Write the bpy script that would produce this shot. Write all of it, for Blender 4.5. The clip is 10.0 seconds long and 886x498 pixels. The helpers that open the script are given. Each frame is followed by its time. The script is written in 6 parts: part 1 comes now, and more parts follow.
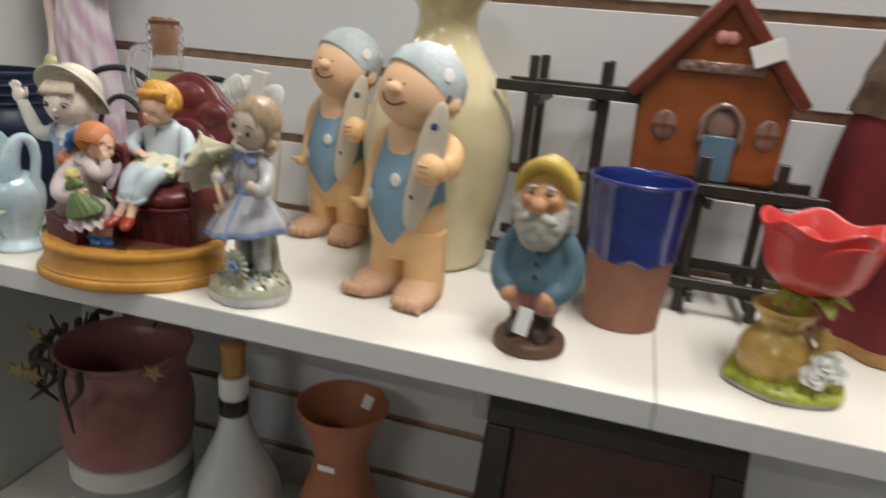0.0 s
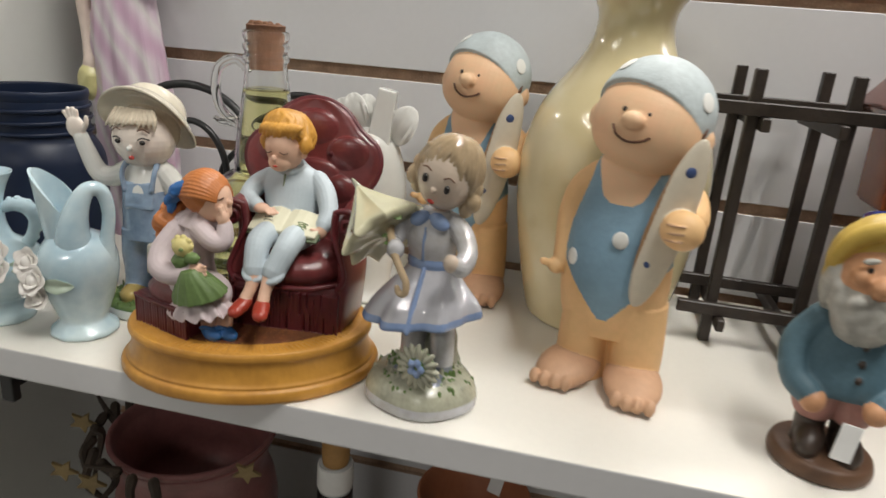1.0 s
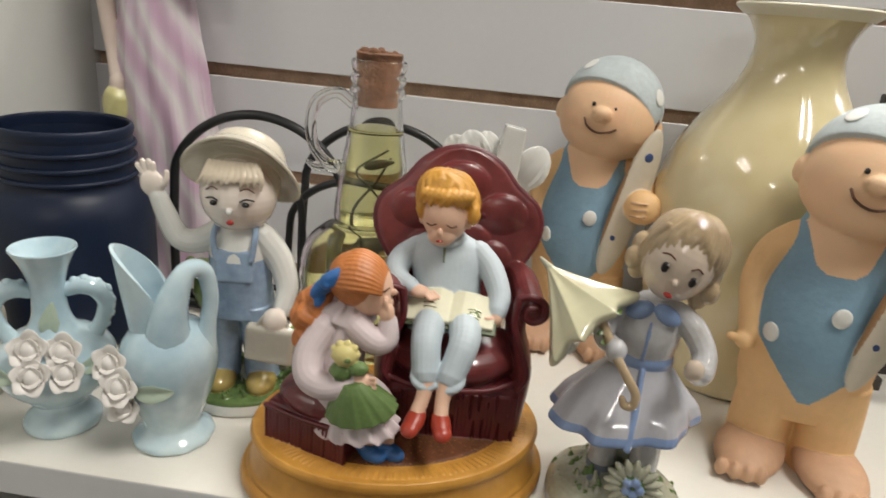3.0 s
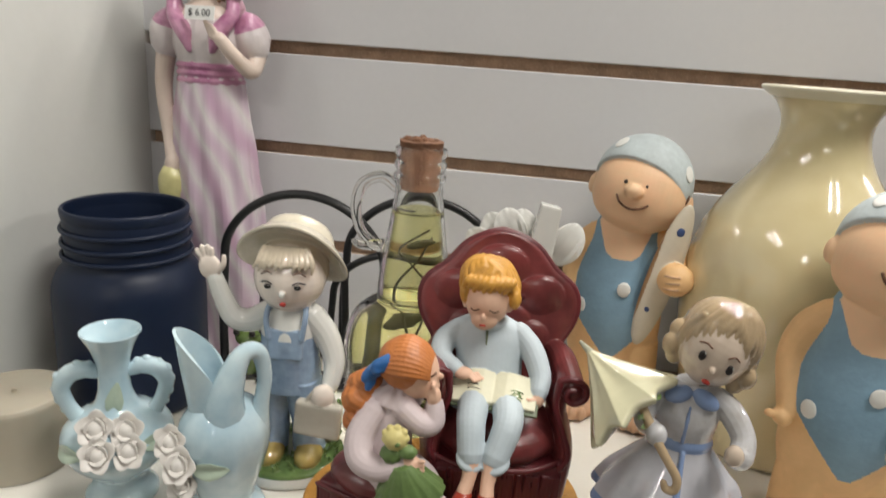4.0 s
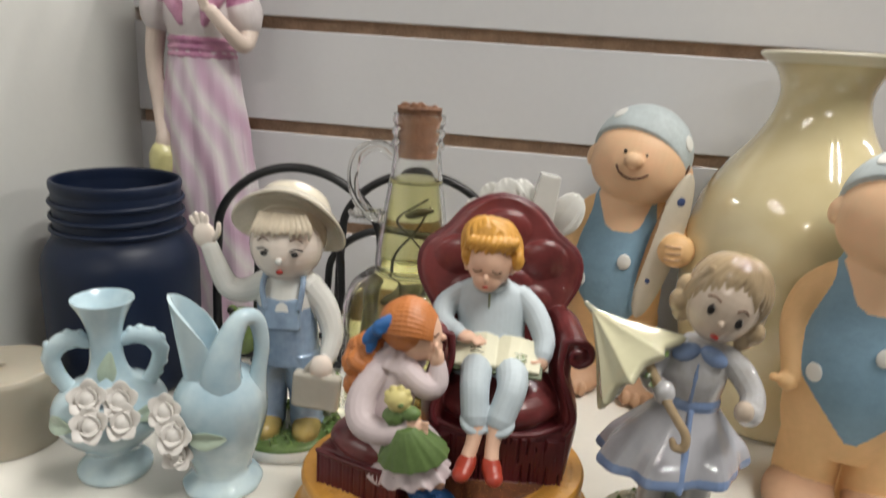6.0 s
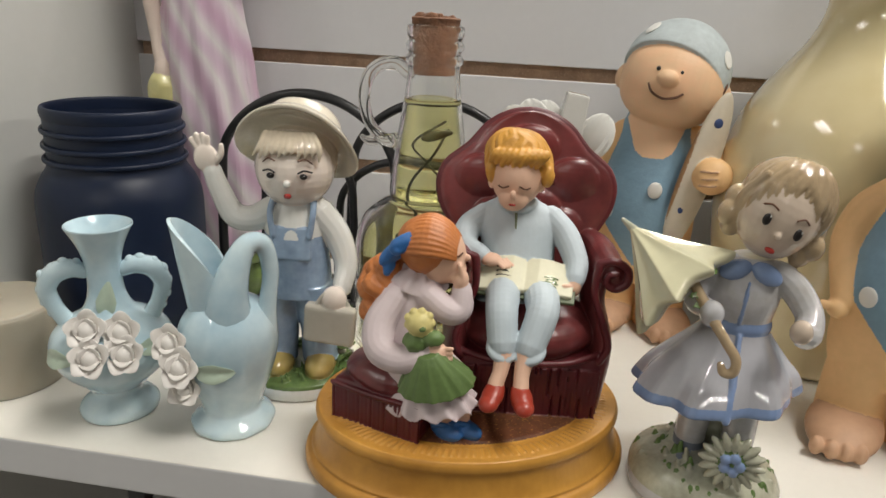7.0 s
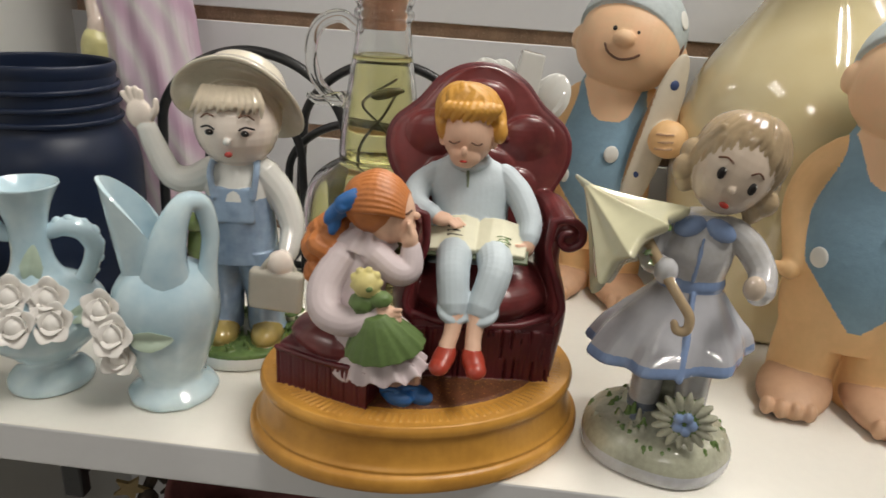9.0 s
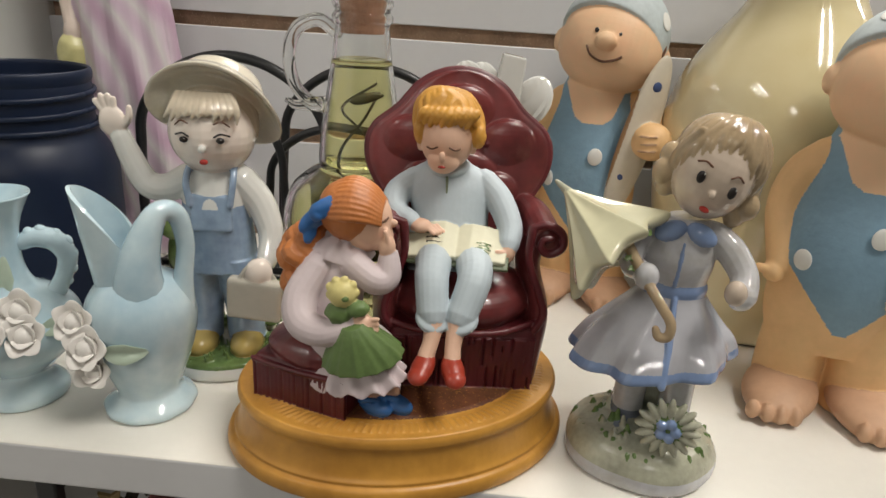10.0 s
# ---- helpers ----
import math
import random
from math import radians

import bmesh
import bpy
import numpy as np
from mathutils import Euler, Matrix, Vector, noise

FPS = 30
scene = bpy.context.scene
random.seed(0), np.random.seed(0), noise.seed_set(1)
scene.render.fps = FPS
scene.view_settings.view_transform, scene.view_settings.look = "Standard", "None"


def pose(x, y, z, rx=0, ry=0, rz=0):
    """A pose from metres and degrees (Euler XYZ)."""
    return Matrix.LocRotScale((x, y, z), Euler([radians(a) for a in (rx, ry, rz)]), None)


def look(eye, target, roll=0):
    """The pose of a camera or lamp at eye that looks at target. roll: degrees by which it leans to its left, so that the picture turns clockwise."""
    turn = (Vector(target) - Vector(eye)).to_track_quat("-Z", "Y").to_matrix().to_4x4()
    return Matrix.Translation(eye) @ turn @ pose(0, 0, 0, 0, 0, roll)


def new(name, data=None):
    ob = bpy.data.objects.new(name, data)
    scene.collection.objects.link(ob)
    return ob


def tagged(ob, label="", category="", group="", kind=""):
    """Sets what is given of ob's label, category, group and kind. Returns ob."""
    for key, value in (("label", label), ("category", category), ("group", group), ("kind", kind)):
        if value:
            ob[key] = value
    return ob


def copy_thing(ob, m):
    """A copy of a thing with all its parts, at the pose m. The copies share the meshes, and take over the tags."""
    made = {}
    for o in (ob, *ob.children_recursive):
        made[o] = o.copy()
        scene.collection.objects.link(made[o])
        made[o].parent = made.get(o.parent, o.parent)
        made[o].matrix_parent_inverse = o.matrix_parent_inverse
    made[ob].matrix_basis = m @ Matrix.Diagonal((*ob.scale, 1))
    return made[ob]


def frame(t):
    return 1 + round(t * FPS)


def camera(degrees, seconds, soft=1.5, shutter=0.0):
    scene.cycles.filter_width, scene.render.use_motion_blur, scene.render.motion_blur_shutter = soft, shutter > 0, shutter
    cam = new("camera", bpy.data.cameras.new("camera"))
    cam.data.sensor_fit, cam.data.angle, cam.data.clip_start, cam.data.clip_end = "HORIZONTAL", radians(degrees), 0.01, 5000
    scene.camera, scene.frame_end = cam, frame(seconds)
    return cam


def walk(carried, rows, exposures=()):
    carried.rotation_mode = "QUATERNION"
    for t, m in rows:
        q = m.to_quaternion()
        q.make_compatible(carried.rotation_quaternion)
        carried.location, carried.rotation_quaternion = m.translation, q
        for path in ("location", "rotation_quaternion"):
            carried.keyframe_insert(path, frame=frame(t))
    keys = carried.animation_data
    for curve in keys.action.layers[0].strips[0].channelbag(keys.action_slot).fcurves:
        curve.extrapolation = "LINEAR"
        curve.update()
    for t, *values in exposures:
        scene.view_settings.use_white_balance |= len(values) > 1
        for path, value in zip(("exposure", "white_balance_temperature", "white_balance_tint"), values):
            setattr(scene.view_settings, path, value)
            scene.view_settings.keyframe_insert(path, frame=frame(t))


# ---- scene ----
cam = camera(67.8, 10.0, 1.5, 0.5)
PATH = [
    (0, (0.5, -0.624, 1.451), (0.010, 1.208, 0.834), 4.9),
    (0.5, (0.402, -0.588, 1.449), (-0.094, 1.266, 0.885), 4.4),
    (1, (0.32, -0.538, 1.45), (-0.059, 1.32, 0.814), 4.6),
    (1.5, (0.283, -0.517, 1.459), (0.02, 1.358, 0.816), 5.3),
    (2, (0.242, -0.494, 1.46), (0.134, 1.392, 0.804), 4.9),
    (2.5, (0.212, -0.489, 1.457), (0.083, 1.386, 0.773), 5.0),
    (2.7, (0.199, -0.485, 1.461), (0.052, 1.387, 0.773), 5.2),
    (3.8, (0.177, -0.491, 1.483), (-0.067, 1.401, 0.883), 4.5),
    (4, (0.177, -0.495, 1.49), (-0.088, 1.405, 0.923), 4.1),
    (4.5, (0.18, -0.502, 1.502), (-0.113, 1.415, 1.011), 3.0),
    (5, (0.178, -0.51, 1.508), (-0.144, 1.42, 1.097), 2.4),
    (5.5, (0.177, -0.506, 1.494), (-0.117, 1.414, 1.018), 3.0),
    (6, (0.173, -0.495, 1.47), (-0.062, 1.411, 0.912), 3.9),
    (6.2, (0.174, -0.488, 1.457), (-0.063, 1.408, 0.865), 3.9),
    (7.3, (0.165, -0.477, 1.442), (-0.089, 1.389, 0.768), 2.9),
    (7.5, (0.167, -0.476, 1.44), (-0.079, 1.389, 0.76), 3.0),
    (8, (0.166, -0.474, 1.437), (-0.053, 1.385, 0.734), 3.2),
    (8.5, (0.165, -0.475, 1.437), (-0.025, 1.388, 0.734), 3.5),
    (9, (0.171, -0.47, 1.433), (0.04, 1.392, 0.715), 4.1),
    (9.5, (0.175, -0.465, 1.433), (0.071, 1.398, 0.713), 3.9),
    (10, (0.176, -0.465, 1.434), (0.066, 1.401, 0.721), 3.7),
]
LIGHT = [(0, -0.05, 6450, 10), (2, -0.08, 6550, 10), (2.7, -0.06, 6600, 10), (4, 0, 6550, 10), (5, 0.08, 6300, 10), (5.7, 0.04, 6350, 10), (6.2, -0.04, 6550, 10), (7.3, -0.1, 6600, 10), (10, -0.13, 6650, 10)]
walk(cam, [(t, look(eye, target, roll)) for t, eye, target, roll in PATH], LIGHT)

# ---- light: fluorescent tubes in the shop ceiling ----
scene.view_settings.exposure = 0.0
CEIL = 2.70
world = bpy.data.worlds.new("world")
scene.world = world
world.use_nodes = True
world.node_tree.nodes["Background"].inputs[0].default_value = (0.75, 0.8, 0.85, 1)
world.node_tree.nodes["Background"].inputs[1].default_value = 0.03


def tube_lamp(x, y, turn, watts, length=0.7, width=0.022, colour=(1.0, 0.965, 0.91)):
    lamp = bpy.data.lights.new("fluorescent_tube", "AREA")
    lamp.shape, lamp.size, lamp.size_y = "RECTANGLE", length, width
    lamp.energy, lamp.color = watts, colour
    ob = new("fluorescent_tube", lamp)
    ob.matrix_world = pose(x, y, CEIL - 0.03, 0, 0, turn)


LIGHTS = [(0.45, 0.75, 0), (-0.9, -1.1, 90), (0.75, -0.5, 90), (0.1, -2.6, 0), (2.6, 0.3, 90), (-2.2, 0.6, 90), (0.3, 2.2, 0)]
POWER = [11.1, 3.0, 10.9, 8, 10.8, 5.4, 10]
for (lx, ly, turn), watts in zip(LIGHTS, POWER):
    for off in (-0.11, 0.11):
        dx, dy = (0, off) if turn == 0 else (off, 0)
        tube_lamp(lx + dx, ly + dy, turn, watts)


# ---- materials ----
def mat(name, col, rough=0.5, metal=0.0, var=0.12, scale=40.0, bump=0.1, coat=0.0, fine=6.0, col2=None, spec=0.5, sub=0.0, speck=None):
    """Principled surface with two scales of variation in colour, gloss and relief."""
    m = bpy.data.materials.new(name)
    m.use_nodes = True
    nt = m.node_tree
    b = nt.nodes["Principled BSDF"]
    co = nt.nodes.new("ShaderNodeTexCoord")
    n1, n2 = nt.nodes.new("ShaderNodeTexNoise"), nt.nodes.new("ShaderNodeTexNoise")
    for n, s in ((n1, scale), (n2, scale * fine)):
        n.inputs["Scale"].default_value = s
        n.inputs["Detail"].default_value = 4
        nt.links.new(co.outputs["Object"], n.inputs["Vector"])
    add = nt.nodes.new("ShaderNodeMath")
    add.operation = "MULTIPLY_ADD"
    nt.links.new(n2.outputs["Fac"], add.inputs[0])
    add.inputs[1].default_value = 0.45
    nt.links.new(n1.outputs["Fac"], add.inputs[2])
    ramp = nt.nodes.new("ShaderNodeValToRGB")
    lo = [c * (1 - var) for c in col]
    hi = [min(1, c * (1 + var)) for c in (col2 or col)]
    ramp.color_ramp.elements[0].position, ramp.color_ramp.elements[1].position = 0.45, 1.0
    ramp.color_ramp.elements[0].color, ramp.color_ramp.elements[1].color = (*lo, 1), (*hi, 1)
    nt.links.new(add.outputs[0], ramp.inputs[0])
    out = ramp.outputs[0]
    if speck:
        sp = nt.nodes.new("ShaderNodeTexNoise")
        sp.inputs["Scale"].default_value = scale * 9
        nt.links.new(co.outputs["Object"], sp.inputs["Vector"])
        sr = nt.nodes.new("ShaderNodeValToRGB")
        sr.color_ramp.elements[0].position, sr.color_ramp.elements[1].position = 0.62, 0.68
        nt.links.new(sp.outputs["Fac"], sr.inputs[0])
        mix = nt.nodes.new("ShaderNodeMix")
        mix.data_type = "RGBA"
        nt.links.new(sr.outputs[0], mix.inputs[0])
        nt.links.new(out, mix.inputs[6])
        mix.inputs[7].default_value = (*speck, 1)
        out = mix.outputs[2]
    nt.links.new(out, b.inputs["Base Color"])
    rr = nt.nodes.new("ShaderNodeMapRange")
    rr.inputs["To Min"].default_value, rr.inputs["To Max"].default_value = max(0.02, rough * 0.8), min(1, rough * 1.2)
    nt.links.new(n1.outputs["Fac"], rr.inputs["Value"])
    nt.links.new(rr.outputs[0], b.inputs["Roughness"])
    b.inputs["Metallic"].default_value = metal
    b.inputs["Coat Weight"].default_value = coat
    b.inputs["Coat Roughness"].default_value = 0.02
    b.inputs["Specular IOR Level"].default_value = spec
    if sub:
        b.inputs["Subsurface Weight"].default_value = sub
        b.inputs["Subsurface Radius"].default_value = (0.006, 0.004, 0.003)
        b.inputs["Subsurface Scale"].default_value = 0.4
    if bump:
        bp = nt.nodes.new("ShaderNodeBump")
        bp.inputs["Strength"].default_value = bump
        bp.inputs["Distance"].default_value = 0.0006
        nt.links.new(n2.outputs["Fac"], bp.inputs["Height"])
        nt.links.new(bp.outputs[0], b.inputs["Normal"])
    return m


def glass(name, col, ior=1.45, rough=0.0):
    m = bpy.data.materials.new(name)
    m.use_nodes = True
    b = m.node_tree.nodes["Principled BSDF"]
    b.inputs["Base Color"].default_value = (*col, 1)
    b.inputs["Roughness"].default_value = rough
    b.inputs["Transmission Weight"].default_value = 1.0
    b.inputs["IOR"].default_value = ior
    return m


def glow(name, col, strength):
    m = bpy.data.materials.new(name)
    m.use_nodes = True
    b = m.node_tree.nodes["Principled BSDF"]
    b.inputs["Base Color"].default_value = (*col, 1)
    b.inputs["Emission Color"].default_value = (*col, 1)
    b.inputs["Emission Strength"].default_value = strength
    return m


def banded(name, cols, scale, distort, twist, rough, coat=0.0):
    """Soft painted bands that wind round a figure: wave bands with a noisy edge."""
    m = mat(name, cols[0], rough, coat=coat)
    nt = m.node_tree
    b = nt.nodes["Principled BSDF"]
    co = nt.nodes.new("ShaderNodeTexCoord")
    mp = nt.nodes.new("ShaderNodeMapping")
    mp.inputs["Rotation"].default_value = (0, radians(twist), 0)
    nt.links.new(co.outputs["Object"], mp.inputs[0])
    w = nt.nodes.new("ShaderNodeTexWave")
    w.inputs["Scale"].default_value, w.inputs["Distortion"].default_value = scale, distort
    w.inputs["Detail"].default_value, w.inputs["Detail Scale"].default_value = 2, 1.2
    nt.links.new(mp.outputs[0], w.inputs[0])
    ramp = nt.nodes.new("ShaderNodeValToRGB")
    ramp.color_ramp.elements[0].color, ramp.color_ramp.elements[1].color = (*cols[0], 1), (*cols[-1], 1)
    for i, c in enumerate(cols[1:-1]):
        e = ramp.color_ramp.elements.new((i + 1) / (len(cols) - 1))
        e.color = (*c, 1)
    nt.links.new(w.outputs["Fac"], ramp.inputs[0])
    nt.links.new(ramp.outputs[0], b.inputs["Base Color"])
    return m


MELAMINE = mat("white_melamine", (0.67, 0.67, 0.68), 0.34, var=0.03, scale=6, bump=0.05, fine=30)
SHELF_TOP = mat("shelf_laminate", (0.78, 0.755, 0.69), 0.38, var=0.03, scale=5, bump=0.05, fine=40)
PANEL = mat("side_panel_laminate", (0.66, 0.67, 0.64), 0.3, var=0.03, scale=5, bump=0.04, fine=30)
FIBRE = mat("raw_fibreboard", (0.44, 0.31, 0.22), 0.85, var=0.25, scale=90, bump=0.6, fine=5, speck=(0.55, 0.42, 0.3))
PAINT = mat("shop_wall_paint", (0.44, 0.44, 0.40), 0.6, var=0.04, scale=4, bump=0.1)
FLOOR = mat("vinyl_floor_tile", (0.27, 0.25, 0.23), 0.4, var=0.15, scale=3, fine=20)
CEILING = mat("ceiling_tile", (0.78, 0.78, 0.76), 0.8, var=0.06, scale=8, bump=0.4, fine=25)
STEEL = mat("brushed_steel", (0.55, 0.56, 0.58), 0.25, metal=1.0, var=0.08)
CHROME = mat("chrome", (0.75, 0.76, 0.78), 0.08, metal=1.0, var=0.03, bump=0)
BLACK_METAL = mat("black_painted_wire", (0.012, 0.012, 0.013), 0.38, var=0.3, scale=120)
PAPER = mat("white_paper", (0.82, 0.82, 0.80), 0.7, var=0.04, scale=60)
INK = mat("pen_ink", (0.05, 0.05, 0.055), 0.6, var=0.1)
FRAME_DARK = mat("dark_brown_wood", (0.03, 0.022, 0.017), 0.45, var=0.35, scale=60, bump=0.35, fine=8)

SKIN_CLAY = mat("peach_painted_clay", (0.80, 0.51, 0.24), 0.55, var=0.1, scale=35, bump=0.3, col2=(0.78, 0.49, 0.24))
SKIN_FACE = mat("rosy_painted_clay", (0.82, 0.59, 0.36), 0.55, var=0.09, scale=32, bump=0.3, col2=(0.79, 0.48, 0.29))
FEET_CLAY = mat("tan_painted_clay", (0.56, 0.34, 0.21), 0.6, var=0.12, scale=40, bump=0.3)
SUIT = mat("dusty_blue_paint", (0.20, 0.33, 0.43), 0.6, var=0.1, scale=70, bump=0.5, fine=5)
CAP = mat("pale_blue_paint", (0.48, 0.54, 0.55), 0.6, var=0.12, scale=60, bump=0.6, fine=4)
BOARD = mat("cream_board_paint", (0.62, 0.56, 0.45), 0.5, var=0.1, scale=30)
BOARD_BACK = mat("brown_board_edge", (0.34, 0.19, 0.09), 0.55, var=0.15)
DOT_WHITE = mat("white_dot_paint", (0.78, 0.78, 0.74), 0.5, var=0.05)
DOT_NAVY = mat("navy_dot_paint", (0.04, 0.07, 0.18), 0.5, var=0.1)
EYE_BLACK = mat("black_eye_paint", (0.015, 0.012, 0.012), 0.3, var=0.1)
LINE_BROWN = mat("brown_line_paint", (0.12, 0.05, 0.025), 0.5, var=0.1)

PORC_WHITE = mat("glazed_white_porcelain", (0.70, 0.70, 0.66), 0.07, var=0.05, scale=30, bump=0.03, coat=0.6)
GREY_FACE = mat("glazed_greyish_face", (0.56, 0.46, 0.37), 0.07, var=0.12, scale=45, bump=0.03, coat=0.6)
PORC_FACE = mat("glazed_face_porcelain", (0.80, 0.71, 0.63), 0.07, var=0.06, scale=40, bump=0.03, coat=0.6)
PORC_GREY = mat("glazed_grey_porcelain", (0.44, 0.42, 0.39), 0.07, var=0.14, scale=45, bump=0.03, coat=0.6, col2=(0.50, 0.51, 0.55))
PORC_SKIRT = mat("glazed_lilac_skirt", (0.42, 0.42, 0.45), 0.07, var=0.08, scale=50, bump=0.03, coat=0.6)
PORC_BLUE = mat("glazed_blue_trim", (0.20, 0.28, 0.46), 0.07, var=0.15, scale=60, bump=0.03, coat=0.6)
PORC_DENIM = mat("glazed_denim_blue", (0.23, 0.32, 0.46), 0.07, var=0.12, scale=45, bump=0.05, coat=0.6, col2=(0.32, 0.42, 0.54))
PORC_HAIR = mat("glazed_ash_hair", (0.40, 0.30, 0.185), 0.07, var=0.18, scale=60, bump=0.05, coat=0.6)
PALE_HAIR = mat("glazed_pale_hair", (0.60, 0.52, 0.40), 0.07, var=0.14, scale=60, bump=0.05, coat=0.6)
PORC_HAT = mat("glazed_straw_hat", (0.66, 0.61, 0.50), 0.16, var=0.1, scale=60, bump=0.2, coat=0.5)
PORC_GREEN = mat("glazed_grass_green", (0.10, 0.16, 0.05), 0.2, var=0.35, scale=90, bump=0.2, coat=0.5)
PORC_SAGE = mat("glazed_sage_base", (0.38, 0.38, 0.29), 0.2, var=0.3, scale=70, bump=0.2, coat=0.5)
PORC_CREAM = mat("glazed_cream_parasol", (0.56, 0.54, 0.37), 0.07, var=0.07, scale=40, bump=0.04, coat=0.6)
PORC_BAG = mat("glazed_beige_bag", (0.50, 0.47, 0.40), 0.07, var=0.08, coat=0.6)
PORC_BOOT = mat("glazed_slate_boot", (0.17, 0.19, 0.23), 0.15, var=0.2, coat=0.6)
PORC_YELLOW = mat("glazed_ochre_shoe", (0.40, 0.30, 0.10), 0.18, var=0.15, coat=0.5)
LIPS = mat("red_lip_paint", (0.42, 0.04, 0.03), 0.25, var=0.1, coat=0.3)
SKY_GLAZE = mat("pearl_sky_blue_glaze", (0.42, 0.60, 0.71), 0.05, var=0.1, scale=22, bump=0.05, coat=0.9, col2=(0.60, 0.72, 0.74))
ROSE_WHITE = mat("bisque_white_rose", (0.80, 0.77, 0.73), 0.45, var=0.05, scale=80, bump=0.1)
LEAF_PALE = mat("pale_green_glaze_leaf", (0.45, 0.55, 0.44), 0.2, var=0.12, coat=0.5)

NAVY = mat("matte_navy_paint", (0.006, 0.013, 0.036), 0.45, var=0.15, scale=20, bump=0.05, spec=0.35)
VASE_YELLOW = mat("yellow_lustre_glaze", (0.67, 0.565, 0.315), 0.10, var=0.07, scale=7, bump=0.02, coat=0.7, col2=(0.72, 0.645, 0.43))
VASE_IN = mat("cream_vase_inside", (0.70, 0.66, 0.52), 0.3, var=0.05)
WAX = mat("beige_candle_wax", (0.42, 0.38, 0.30), 0.45, var=0.06, scale=20, bump=0.05, sub=0.3)
WICK = mat("cotton_wick", (0.5, 0.45, 0.36), 0.9)
CORK = mat("cork", (0.17, 0.08, 0.042), 0.85, var=0.35, scale=160, bump=1.0, fine=4, speck=(0.14, 0.06, 0.03))
GLASS = glass("clear_bottle_glass", (0.97, 0.98, 0.97))
OIL = glass("yellow_oil", (0.945, 0.91, 0.46), 1.15)
HERB = mat("dark_herb_stem", (0.035, 0.032, 0.018), 0.6, var=0.3, scale=90)

OCHRE = mat("ochre_wood_paint", (0.46, 0.21, 0.034), 0.4, var=0.14, scale=30, bump=0.2, col2=(0.56, 0.28, 0.05))
RUG = mat("dark_patterned_rug_paint", (0.13, 0.045, 0.02), 0.45, var=0.5, scale=120, bump=0.3, fine=3, speck=(0.40, 0.20, 0.05))
MAROON = mat("maroon_leather_paint", (0.10, 0.022, 0.023), 0.3, var=0.2, scale=35, bump=0.15, coat=0.2, col2=(0.165, 0.032, 0.032))
MAROON_DARK = mat("dark_maroon_skirt", (0.10, 0.012, 0.016), 0.42, var=0.25, scale=60, bump=0.3)
PJ = mat("pale_blue_pyjama_paint", (0.47, 0.54, 0.58), 0.55, var=0.06, scale=60, bump=0.2)
RSKIN = mat("bisque_skin_paint", (0.72, 0.46, 0.33), 0.5, var=0.06, scale=60, bump=0.1)
GOLD_HAIR = mat("golden_hair_paint", (0.58, 0.29, 0.05), 0.48, var=0.15, scale=90, bump=0.7, fine=3)
RED_HAIR = mat("auburn_hair_paint", (0.48, 0.165, 0.045), 0.48, var=0.15, scale=90, bump=0.7, fine=3)
DRESS = mat("blush_white_dress_paint", (0.60, 0.51, 0.52), 0.55, var=0.06, scale=60, bump=0.2)
DOLL_GREEN = mat("olive_doll_skirt", (0.12, 0.19, 0.06), 0.5, var=0.2, scale=80, bump=0.3)
DOLL_YELLOW = mat("yellow_doll_paint", (0.62, 0.54, 0.22), 0.5, var=0.15, scale=90)
BOW_BLUE = mat("bright_blue_paint", (0.03, 0.13, 0.36), 0.4, var=0.15, scale=80)
RED_SHOE = mat("red_slipper_paint", (0.36, 0.045, 0.025), 0.35, var=0.15, scale=80)
PAGE = mat("cream_book_page", (0.66, 0.64, 0.48), 0.55, var=0.06, scale=60)
BOOK_GREEN = mat("green_book_cover", (0.14, 0.17, 0.10), 0.5)

LADY_SKIRT = banded("lilac_swirl_glaze", [(0.56, 0.38, 0.50), (0.66, 0.56, 0.62), (0.70, 0.66, 0.66), (0.62, 0.48, 0.58)], 11, 3.5, 24, 0.3, 0.3)
LADY_PINK = mat("rose_pink_glaze", (0.46, 0.13, 0.30), 0.3, var=0.3, scale=40, coat=0.3, col2=(0.60, 0.34, 0.46))
BONNET = mat("dusty_pink_bonnet", (0.52, 0.31, 0.38), 0.32, var=0.12, scale=40, coat=0.3)
LADY_WHITE = mat("soft_white_blouse", (0.68, 0.62, 0.62), 0.3, var=0.08, scale=40, coat=0.3)
LADY_SKIN = mat("pale_porcelain_skin", (0.70, 0.58, 0.50), 0.3, var=0.05, scale=40, coat=0.3)
LADY_HAIR = mat("brown_ringlet_paint", (0.30, 0.18, 0.09), 0.35, var=0.3, scale=90, bump=0.5, coat=0.2)
LADY_FAN = mat("pale_yellow_bag", (0.62, 0.58, 0.28), 0.35, var=0.15, coat=0.2)

COBALT = mat("cobalt_drip_glaze", (0.022, 0.04, 0.20), 0.12, var=0.35, scale=45, bump=0.05, coat=0.8)
TERRA = mat("terracotta_clay", (0.30, 0.135, 0.085), 0.7, var=0.14, scale=40, bump=0.4)
TERRA_ORANGE = mat("orange_terracotta", (0.36, 0.13, 0.06), 0.55, var=0.15, scale=30, bump=0.3)
TERRA_IN = mat("dark_vase_inside", (0.07, 0.03, 0.022), 0.5, var=0.2)
# cottage wall and roof: glaze colours darkened to include the shadow they stand in
HOUSE_ORANGE = mat("shaded_orange_house_glaze", (0.28, 0.08, 0.022), 0.22, var=0.15, scale=40, coat=0.4)
ROOF_RED = mat("shaded_brick_red_roof_glaze", (0.16, 0.038, 0.022), 0.25, var=0.2, scale=50, coat=0.4)
HOUSE_GREY = mat("grey_brown_relief", (0.25, 0.16, 0.13), 0.3, var=0.25, scale=90, coat=0.3)
